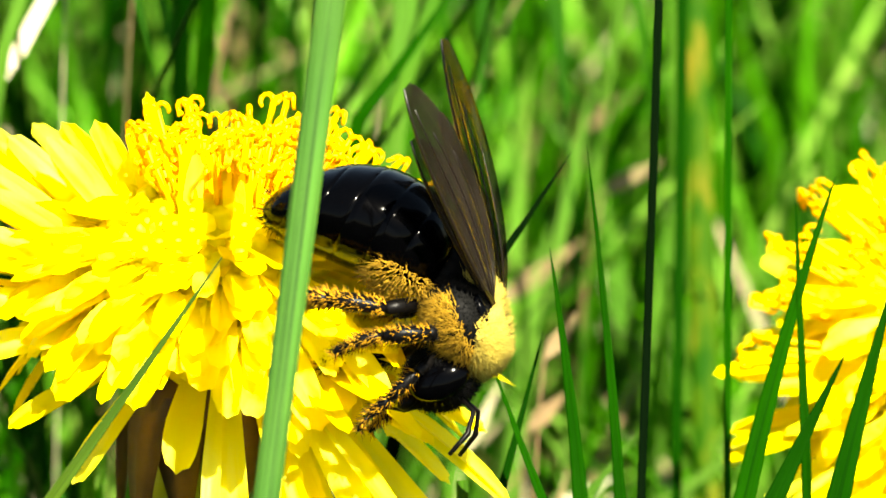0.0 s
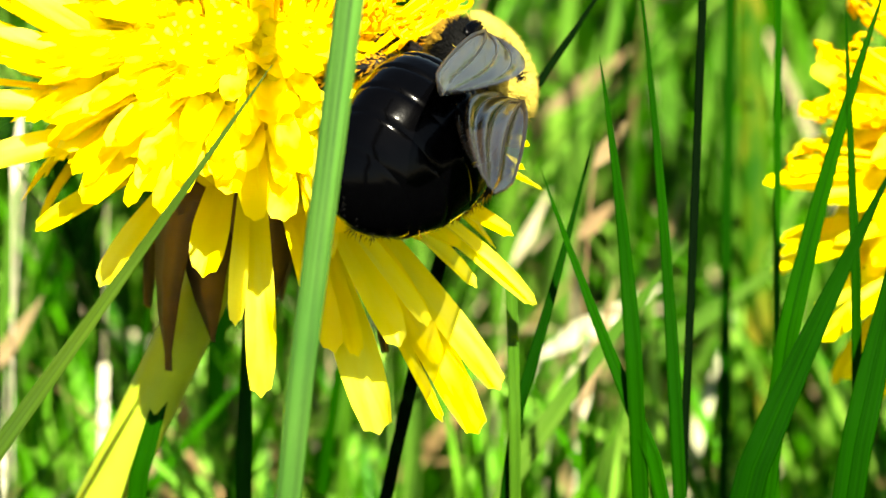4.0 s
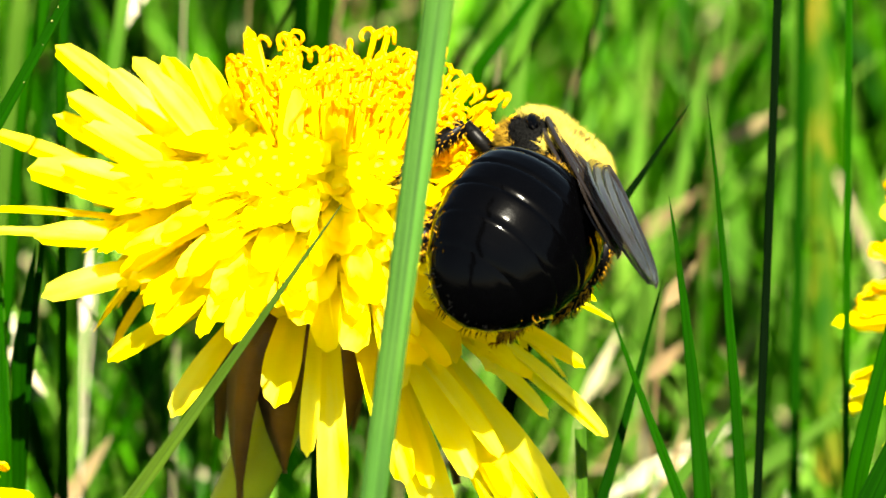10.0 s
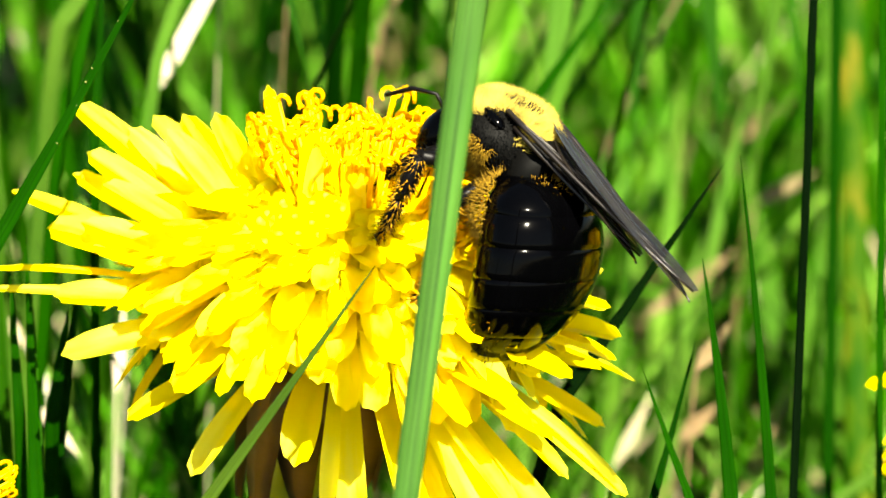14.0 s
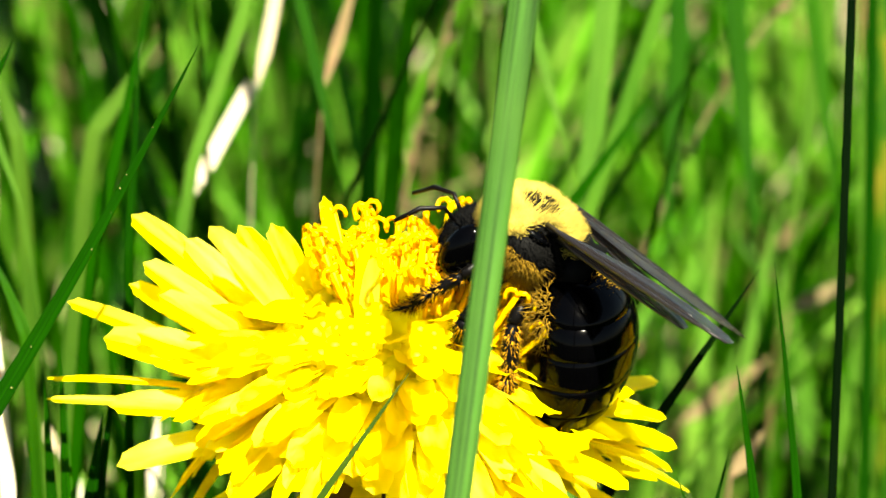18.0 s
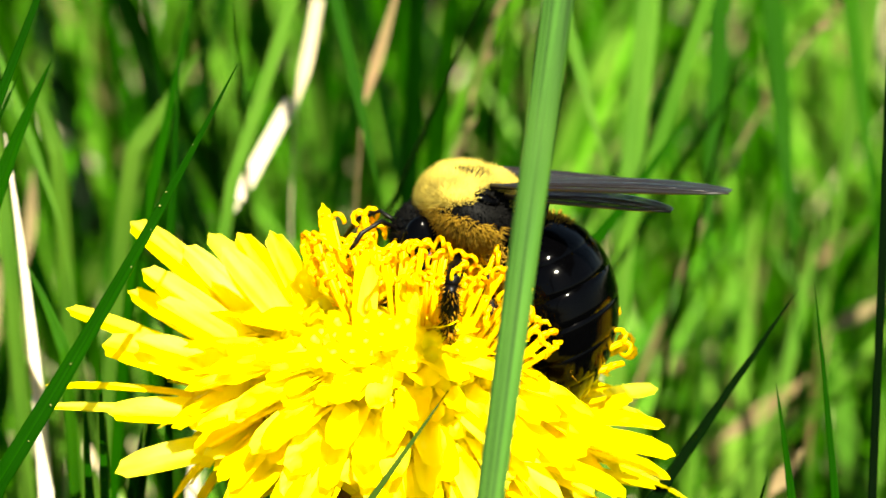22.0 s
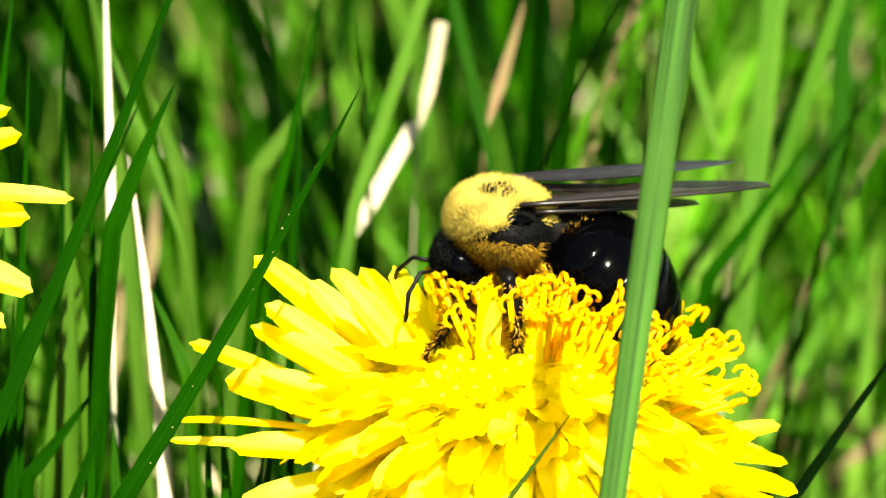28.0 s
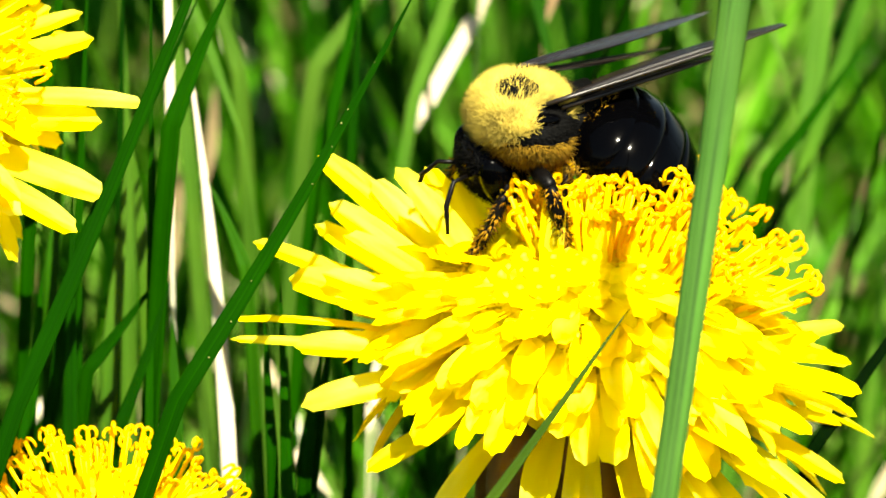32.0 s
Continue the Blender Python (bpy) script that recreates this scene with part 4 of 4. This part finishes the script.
for s in (1, -1):
    part("eye", scaled(ellipsoid((6.9, s * 2.4, -2.9), (1.3, 0.95, 2.1), 20, 14)), SHELL, head, "glossy black compound eye")
    path = [(8.3, s * 0.9, -2.2), (9.6, s * 1.5, -1.6), (10.9, s * 2.3, -2.4), (11.8, s * 3.0, -4.0)]
    v, f = tube(path, [0.16, 0.16, 0.2, 0.15], 6)
    raw("antenna", [Vector(p) * MM for p in v], f, LEG, head, "thin black antenna")
    v, f = tube([(7.2, s * 0.9, -5.0), (7.5, s * 0.7, -5.9), (7.1, s * 0.2, -6.6)], [0.5, 0.45, 0.15], 6)
    raw("mandible", [Vector(p) * MM for p in v], f, LEG, head)
for s in (1, -1):
    part("tegula", scaled(ellipsoid((3.6, s * 3.15, 1.5), (1.2, 0.6, 0.4), 16, 10)), SHELL, thorax, "small glossy black scale over the wing root")
v, f = tube([(1.2, 0, 0), (0.2, 0, -0.2), (-1.0, 0, -0.2)], [2.6, 2.4, 2.6], 20)
raw("waist", [Vector(p) * MM for p in v], f, BLACK_HAIR, bee)

# six overlapping plates make the abdomen
edges = [0.0, 0.2, 0.37, 0.54, 0.7, 0.85, 1.0]
for i in range(6):
    t0, t1 = max(0.0, edges[i] - 0.03), edges[i + 1]
    verts, faces, seg, rings = [], [], 36, 8
    for j in range(rings + 1):
        t = t0 + (t1 - t0) * j / rings
        c, w, h = body_x(t)
        lip = 1.0 + 0.02 * (j / rings) - (0.05 if j == rings else 0) - (0.05 if j == 0 and i else 0)
        for k in range(seg):
            a = 2 * math.pi * k / seg
            verts.append(Vector((c.x, math.cos(a) * w * lip, c.z + math.sin(a) * h * lip)) * MM)
    for j in range(rings):
        for k in range(seg):
            k2 = (k + 1) % seg
            faces.append((j * seg + k, j * seg + k2, (j + 1) * seg + k2, (j + 1) * seg + k))
    if i == 5:
        faces.append(tuple(rings * seg + k for k in range(seg)))
    if i == 0:
        faces.append(tuple(range(seg))[::-1])
    if i == 0:
        abdomen = plate = raw("abdomen", verts, faces, SHELL, bee, "glossy black plated abdomen")
    else:
        plate = raw("abdomen_plate", verts, faces, SHELL, abdomen)
    if i == 0:
        fur("belly_fur", (-2.6, 0, -1.2), (3.4, 4.7, 2.7), lambda d, r: d.z < 0.0 and abs(d.y) > 0.3, 1500, 0.8, FLANK, plate, 12, "mustard hairs dusted with pollen")
        fur("collar_fur", (-1.2, 0, 0.1), (1.6, 3.0, 2.9), lambda d, r: d.z > 0.1, 900, 0.5, FLANK, plate, 9, "short mustard yellow hairs")
    if i in (4, 5):
        c, w, h = body_x((t0 + t1) / 2)
        fur("tail_fringe", c, (1.4, w, h), lambda d, r: d.z < 0.2, 150, 0.6, POLLEN if i == 4 else BLACK_HAIR, abdomen, 20 + i, "thin hairs dusted with pollen")


def limb(name, points, radii, s, fuzz, seed):
    """A leg in segments: a bare thigh, a bristly shin and a thin jointed foot, dusted with pollen."""
    pts = [Vector((x, y * s, z)) for x, y, z in points]
    pieces = []
    for i in range(len(pts) - 1):
        a, b = pts[i], pts[i + 1]
        pieces.append(tube([a, a + (b - a) * 0.15, a + (b - a) * 0.6, b], [radii[i] * 0.55, radii[i] * 0.85, radii[i], radii[i + 1] * 0.7], 8))
    v, f = joined(pieces[:2])
    ob = raw(name, [Vector(p) * MM for p in v], f, LEG, bee)
    for piece, (v, f) in zip(("shin", "foot"), pieces[2:]):
        raw(piece, [Vector(p) * MM for p in v], f, LEG, ob)
    rng = random.Random(seed)
    for hair, mat, count, label in (("leg_fur", POLLEN, fuzz * 4, "pollen-dusted golden hairs"), ("bristle", BLACK_HAIR, 320, "short black bristles")):
        verts, faces = [], []
        for _ in range(count):
            i = min(rng.choice((0, 1, 1, 2, 2, 2, 3) if mat is BLACK_HAIR else (1, 1, 2, 2, 2, 3)), len(pts) - 2)
            p = pts[i].lerp(pts[i + 1], rng.random())
            along = (pts[i + 1] - pts[i]).normalized()
            d = Vector((rng.gauss(0, 1), rng.gauss(0, 1), rng.gauss(0, 1)))
            d = (d - along * d.dot(along)).normalized()
            r = radii[i] * 0.75
            a = d.orthogonal().normalized() * 0.045
            b = d.cross(a)
            end = p + d * (r + rng.uniform(0.2, 0.65)) + along * rng.uniform(0.1, 0.5)
            o = len(verts)
            verts += [(p + d * r + a) * MM, (p + d * r - a * 0.5 + b) * MM, (p + d * r - a * 0.5 - b) * MM, end * MM]
            faces += [(o, o + 1, o + 3), (o + 1, o + 2, o + 3), (o + 2, o, o + 3)]
        raw(hair, verts, faces, mat, ob, label)
    return ob


for s in (1, -1):
    limb("front_leg", [(5.2, 1.6, -2.4), (5.9, 3.5, -4.0), (6.9, 3.7, -6.4), (7.5, 3.3, -8.2), (8.1, 3.1, -9.2)], [0.5, 0.5, 0.42, 0.26, 0.16], s, 60, 31)
    leg = limb("middle_leg", [(3.6, 1.8, -2.6), (4.0, 6.4, -1.9), (3.0, 7.3, -4.9), (2.7, 7.4, -7.3), (3.0, 7.2, -8.5)], [0.62, 0.68, 0.52, 0.34, 0.2], s, 90, 32)
    if s > 0:
        reaching_leg = leg
    limb("hind_leg", [(1.6, 1.8, -2.2), (1.2, 4.0, -4.4), (-0.8, 4.5, -7.6), (-1.6, 4.2, -9.8), (-1.4, 4.0, -11.0)], [0.6, 0.68, 0.7, 0.42, 0.22], s, 200, 33)


HIP = Vector((3.6, 1.8, -2.6)) * MM


def wing_half(u, length, front, rear):
    """Front and rear edge of a wing at u along it."""
    lead = front * math.sin(min(1, u * 1.05) * math.pi * 0.5) ** 0.6 * (1 - max(0, u - 0.75) ** 2 * 9)
    trail = rear * math.sin(min(1, u ** 0.8) * math.pi) ** 0.75
    return lead, trail


def crease(u, c):
    """Height of a wing's pleats and bow at u along and c across it."""
    return 0.13 * math.sin(c * 21 + 0.8) * math.sin(u * math.pi) ** 0.6 + 0.35 * math.sin(u * 2.6) * (c - 0.3)


def wing(name, length, front, rear, s, label):
    """A thin smoky wing that reaches back along -x from its root, its front edge outwards."""
    verts, faces, n, k = [], [], 26, 25
    for side in (1, -1):
        for i in range(n + 1):
            u = i / n
            lead, trail = wing_half(u, length, front, rear)
            for j in range(k):
                c = j / (k - 1)
                y = lead + (-trail - lead) * c
                verts.append(Vector((-u * length, s * y, crease(u, c) + side * 0.02)) * MM)
    for sd in (0, 1):
        o = sd * (n + 1) * k
        for i in range(n):
            for j in range(k - 1):
                q = (o + i * k + j, o + i * k + j + 1, o + (i + 1) * k + j + 1, o + (i + 1) * k + j)
                faces.append(q if (sd == 0) == (s > 0) else q[::-1])
    ob = raw(name, verts, faces, WING, bee, label)
    pieces = []
    for c, r, reach in ((0.0, 0.2, 1.0), (0.3, 0.11, 0.9), (0.55, 0.1, 0.75), (0.8, 0.09, 0.6)):
        path = []
        for i in range(11):
            u = reach * i / 10
            lead, trail = wing_half(u, length, front, rear)
            path.append((-u * length, s * (lead + (-trail - lead) * c), crease(u, c)))
        pieces.append(tube(path, [r * (1 - 0.6 * i / 10) for i in range(11)], 5))
    v, f = joined(pieces)
    raw("vein", [Vector(p) * MM for p in v], f, VEIN, ob, "dark brown wing veins")
    return ob


wings = []
for s in (1, -1):
    wings.append((wing("forewing", 18.5, 1.6, 3.6, s, "smoky brown translucent forewing"), s, Vector((3.4, 2.7 * s, 2.4)), 0.0, 0.0))
    wings.append((wing("hindwing", 12.5, 1.0, 3.2, s, "smoky brown translucent hindwing"), s, Vector((2.2, 2.6 * s, 2.0)), -3.0, -4.0))


def seat(x, y, back, ahead, above):
    return Matrix.Translation(spot(x, y, back)) @ axes(ahead, above)


def wing_pose(base, s, raise_by, splay, roll):
    return Matrix.Translation(base * MM) @ Matrix.Rotation(radians(-s * splay), 4, "Z") @ Matrix.Rotation(radians(raise_by), 4, "Y") @ Matrix.Rotation(radians(-s * roll), 4, "X")


def abdomen_pose(bend, yaw):
    return Matrix.Rotation(radians(-yaw), 4, "Z") @ Matrix.Rotation(radians(-bend), 4, "Y")


def moved(ob, dx, dy):
    """The pose of a still thing shifted by mm across the line of sight."""
    return Matrix.Translation((SIDE * dx + RISE * dy) * MM) @ HOME[ob.name]


HOME = {ob.name: ob.matrix_basis.copy() for ob in (flower, left_flower, front_blade)}


# the flower head's sway in the wind: seconds, mm aside and up
SWAY = [
    (0, 1.38, -0.92), (0.5, 0.77, -1.04), (1, 0.00, -1.11), (1.5, 0.00, -0.96), (2, 0.00, -0.85), (2.5, 0.08, -0.81),
    (3, 0.12, -0.81), (3.5, 0.00, -0.69), (5.5, -0.38, -0.46), (6, 0.62, 0.23), (6.5, -0.09, -0.07), (7, -0.16, 0.14),
    (7.5, 0.17, 0.12), (8, -0.16, -0.19), (8.5, 1.00, -0.38), (9, 0.17, -0.28), (9.5, -0.02, -0.05), (10, 0.04, -0.03),
    (10.5, 0.20, -0.04), (11, 0.35, -0.10), (11.5, -0.36, 0.07), (12, -0.29, 0.10), (12.5, -0.11, 0.07), (13, 0.00, -0.00),
    (13.5, -0.96, 0.15), (15.5, -0.46, 0.12), (16, -1.38, 0.34), (16.5, -0.09, 0.01), (17, -0.98, 0.22), (17.5, -1.55, 0.36),
    (18, 0.61, -0.15), (18.5, -1.31, 0.34), (19, -0.75, 0.19), (19.5, -0.43, 0.20), (20, -1.55, 0.52), (20.5, -0.36, 0.32),
    (21, -1.36, 0.45), (21.5, -0.01, 0.40), (22, -2.20, 0.55), (22.5, -1.59, 0.38), (23, -0.63, 0.07), (23.5, -1.58, 0.38),
    (24, -1.30, 0.44), (24.5, -1.03, 0.36), (25, -1.68, 0.43), (25.5, -1.52, 0.29), (27.5, -2.28, -0.08), (28, -2.12, -0.27),
    (28.5, -1.36, -0.33), (29, -2.98, -0.09), (29.5, -3.41, -0.26), (30, -2.03, -0.24), (30.5, -2.04, 0.07), (31, -2.72, -0.15),
    (31.5, -2.34, -0.38), (32, -1.77, -0.58),
]
# the bee's waist (mm aside, up, back), the way it faces and its back's way, as right, up, towards the eye
BEE_WAY = [
    (0, 10.43, -4.09, -7.0, (0.35, -0.93, 0.08), (0.93, 0.36, 0.11)), (1, 9.28, -3.96, -7.0, (0.49, -0.87, 0.00), (0.86, 0.49, 0.14)),
    (2, 8.68, -6.90, -7.0, (0.59, -0.61, -0.53), (0.81, 0.49, 0.33)), (3, 7.92, -7.52, -7.0, (0.68, -0.11, -0.73), (0.69, 0.42, 0.58)),
    (3.5, 7.37, -5.55, -7.0, (0.61, 0.24, -0.75), (0.65, 0.38, 0.66)), (5.5, 8.69, -5.02, -7.0, (0.34, 0.38, -0.86), (0.90, 0.15, 0.42)),
    (6, 10.35, -4.71, -7.0, (0.41, 0.37, -0.83), (0.93, -0.15, 0.34)), (7, 8.90, -2.99, -7.0, (0.14, 0.47, -0.87), (0.75, 0.52, 0.40)),
    (8, 8.21, -1.96, -7.0, (0.09, 0.44, -0.89), (0.71, 0.60, 0.37)), (8.5, 11.08, -3.15, -7.0, (0.23, 0.26, -0.94), (0.80, 0.50, 0.33)),
    (9, 9.25, -2.09, -7.0, (0.05, 0.34, -0.94), (0.66, 0.69, 0.29)), (10, 9.45, -1.95, -7.0, (0.07, 0.40, -0.91), (0.64, 0.68, 0.35)),
    (11, 8.27, 0.09, -6.7, (-0.17, 0.52, -0.84), (0.51, 0.77, 0.38)), (12, 7.99, 1.05, -6.3, (-0.21, 0.54, -0.81), (0.55, 0.75, 0.36)),
    (13, 7.22, 2.91, -4.8, (-0.49, 0.64, -0.59), (0.59, 0.75, 0.31)), (15.5, 6.30, 3.19, -3.4, (-0.69, 0.71, -0.18), (0.59, 0.68, 0.43)),
    (16, 4.17, 3.96, -1.8, (-0.80, 0.60, -0.07), (0.53, 0.75, 0.39)), (17, 5.23, 3.95, -1.8, (-0.75, 0.65, -0.10), (0.60, 0.75, 0.29)),
    (18, 6.45, 3.98, -1.8, (-0.80, 0.60, 0.03), (0.56, 0.73, 0.39)), (19, 4.08, 5.40, -1.8, (-0.85, 0.52, -0.05), (0.48, 0.82, 0.30)),
    (20, 3.03, 6.79, -1.8, (-0.96, 0.28, -0.02), (0.27, 0.95, 0.19)), (21, 4.41, 6.46, -1.8, (-0.90, 0.44, 0.04), (0.43, 0.85, 0.31)),
    (21.5, 4.67, 7.05, -1.0, (-0.66, 0.75, 0.00), (0.71, 0.63, 0.30)), (22, 0.27, 8.09, 2.8, (-0.94, 0.32, 0.12), (0.34, 0.92, 0.21)),
    (23, 1.21, 7.77, 2.8, (-0.96, 0.27, 0.09), (0.28, 0.95, 0.14)), (25, -0.44, 8.64, 3.0, (-0.94, 0.33, 0.12), (0.34, 0.93, 0.15)),
    (27.5, -4.85, 9.28, 3.8, (-0.95, 0.19, 0.24), (0.26, 0.92, 0.28)), (28, -5.98, 9.37, 4.0, (-0.96, 0.11, 0.24), (0.19, 0.93, 0.32)),
    (29, -7.08, 10.89, 4.0, (-0.94, -0.04, 0.34), (0.10, 0.92, 0.38)), (30, -6.36, 10.20, 4.0, (-0.94, -0.04, 0.35), (0.10, 0.92, 0.38)),
    (31, -8.73, 11.17, 4.0, (-0.87, -0.06, 0.48), (0.19, 0.87, 0.45)), (32, -8.70, 10.16, 4.0, (-0.92, -0.08, 0.39), (0.12, 0.88, 0.47)),
]


def sway_at(t):
    return [float(np.interp(t, [r[0] for r in SWAY], [r[k] for r in SWAY])) for k in (1, 2)]


def bee_seat(t):
    """The bee's seat at t, riding on the swaying flower between the rows of BEE_WAY."""
    k = max(i for i, r in enumerate(BEE_WAY) if r[0] <= t)
    a, b = BEE_WAY[k], BEE_WAY[min(k + 1, len(BEE_WAY) - 1)]
    f = 0.0 if a is b else (t - a[0]) / (b[0] - a[0])
    f = f * f * (3 - 2 * f)
    here, sa, sb = sway_at(t), sway_at(a[0]), sway_at(b[0])
    x, y = ((a[1 + i] - sa[i]) * (1 - f) + (b[1 + i] - sb[i]) * f + here[i] for i in (0, 1))
    return seat(x, y, a[3] * (1 - f) + b[3] * f, Vector(a[4]).lerp(Vector(b[4]), f), Vector(a[5]).lerp(Vector(b[5]), f))


def motions():
    walk(flower, [(t, moved(flower, dx, dy)) for t, dx, dy in SWAY])
    walk(left_flower, [
        (0, moved(left_flower, 0.00, 0.00)),
        (24, moved(left_flower, 0.00, 0.00)),
        (27.5, moved(left_flower, 0.00, 0.00)),
        (28.5, moved(left_flower, 0.08, 0.04)),
        (29.5, moved(left_flower, -0.35, 0.19)),
        (30.5, moved(left_flower, -0.69, 0.31)),
        (31, moved(left_flower, -0.31, 0.08)),
        (31.5, moved(left_flower, 0.23, -0.35)),
        (32, moved(left_flower, 0.92, -0.69)),
    ])
    walk(front_blade, [
        (0, moved(front_blade, 0.61, 0.0)),
        (1, moved(front_blade, 0.32, 0.0)),
        (2, moved(front_blade, -0.04, 0.0)),
        (3, moved(front_blade, 0.37, 0.0)),
        (5.5, moved(front_blade, -0.07, 0.0)),
        (6, moved(front_blade, 0.43, 0.0)),
        (7, moved(front_blade, 0.32, 0.0)),
        (8, moved(front_blade, -0.16, 0.0)),
        (9, moved(front_blade, -0.62, 0.0)),
        (10, moved(front_blade, 0.28, 0.0)),
        (11, moved(front_blade, -0.10, 0.0)),
        (12, moved(front_blade, 0.23, 0.0)),
        (13, moved(front_blade, 0.00, 0.0)),
        (15.5, moved(front_blade, -0.43, 0.0)),
        (16, moved(front_blade, -0.04, 0.0)),
        (17, moved(front_blade, -0.42, 0.0)),
        (18, moved(front_blade, -0.08, 0.0)),
        (19, moved(front_blade, -0.18, 0.0)),
        (20, moved(front_blade, -0.76, 0.0)),
        (21, moved(front_blade, -0.56, 0.0)),
        (21.5, moved(front_blade, -0.53, 0.0)),
        (22, moved(front_blade, -0.61, 0.0)),
        (23, moved(front_blade, -0.82, 0.0)),
        (24, moved(front_blade, -0.90, 0.0)),
        (25, moved(front_blade, -0.93, 0.0)),
        (28, moved(front_blade, -0.78, 0.0)),
        (29, moved(front_blade, -1.04, 0.0)),
        (30, moved(front_blade, -0.43, 0.0)),
        (31, moved(front_blade, -0.57, 0.0)),
        (32, moved(front_blade, -0.23, 0.0)),
    ])
    walk(bee, [(t, bee_seat(t)) for t in sorted({r[0] for r in SWAY} | {r[0] for r in BEE_WAY})])
    walk(abdomen, [(t, abdomen_pose(bend, yaw)) for t, bend, yaw in (
        (0, 38, 1), (1, 44, 0), (2, 22, -1), (3, 1, -4), (3.5, 0, -16), (5.5, 15, -1), (6, 14, -2), (7, 18, 10), (8, 18, 5), (8.5, 24, 2),
        (9, 26, 8), (10, 23, 8), (11, 28, 5), (12, 33, -0), (13, 47, -7), (15.5, 53, -15), (16, 50, -5), (17, 47, -2), (18, 55, -6), (19, 53, 3),
        (20, 64, 1), (21, 64, -1), (21.5, 34, 1), (22, 46, 8), (23, 46, 7), (25, 41, 8), (27.5, 37, 12), (28, 33, 11), (29, 37, 17), (30, 38, 17),
        (31, 32, 20), (32, 36, 19))])
    walk(reaching_leg, [(t, Matrix.Translation(HIP) @ Matrix.Rotation(radians(-fold), 4, "X") @ Matrix.Translation(-HIP)) for t, fold in (
        (0, 50), (5.5, 50), (6, 42), (7, 8), (9, 0), (13, 0), (16, 50), (20, 55), (22, 30), (25, 25), (28, 0), (32, 0))])
    walk(head, [(t, Matrix.Translation(NECK) @ Matrix.Rotation(radians(nod), 4, "Y") @ Matrix.Translation(-NECK)) for t, nod in (
        (0, 0), (20, 0), (22, 14), (25, 20), (28, 30), (32, 32))])
    for ob, s, base, less, wider in wings:
        # seconds, degrees raised, spread and rolled; the left wings first
        walk(ob, [(t, wing_pose(base, s, up + less, out + wider, roll)) for t, up, out, roll in ((
            (0, 9, -1, 25), (1, 2, 18, 25), (2, 17, -3, 25), (3, 30, 4, 45), (5.5, 18, -18, 42), (6, 22, -5, 42), (7, 5, -28, -6),
            (8, 9, -28, -6), (9, 6, -27, -6), (10, 4, -31, -6), (11, -2, -32, -13), (12, -5, -33, -13), (13, -3, -26, -13), (15.5, 15, 6, -9),
            (16, 19, 14, -9), (17, 16, 24, -9), (18, 17, 36, -9), (19, 9, 25, -9), (20, -1, 19, -9), (21, 8, 40, -6), (21.5, 13, 52, 5),
            (22, 22, 33, 6), (23, 11, 32, -2), (25, 8, 34, -6), (28, 7, -14, -14), (29, 9, -19, -22), (30, 10, -19, -20), (31, 11, -5, -30),
            (32, 11, -8, -30)) if s > 0 else (
            (0, 3, 36, 25), (1, 0, 41, 25), (2, 22, -2, 20), (3, 24, 13, 0), (5.5, 17, 0, -30), (6, 22, -11, -30), (7, 8, 7, 6),
            (8, 12, 7, 6), (9, 8, 7, 6), (10, 7, 9, 6), (11, 2, 7, 13), (12, -1, 7, 13), (13, -1, 0, 13), (15.5, 9, -10, 9),
            (16, 11, -6, 9), (17, -4, 33, 9), (18, -11, 27, 9), (19, -9, 25, 9), (20, -8, 15, 9), (21, -14, 26, 6), (21.5, 0, 21, 5),
            (22, 8, 21, 6), (23, 2, 23, 10), (25, 0, 21, 6), (28, 4, 19, 12), (29, 4, 21, 20), (30, 4, 22, 18), (31, 1, 8, 26),
            (32, -1, 21, 26)))])


motions()
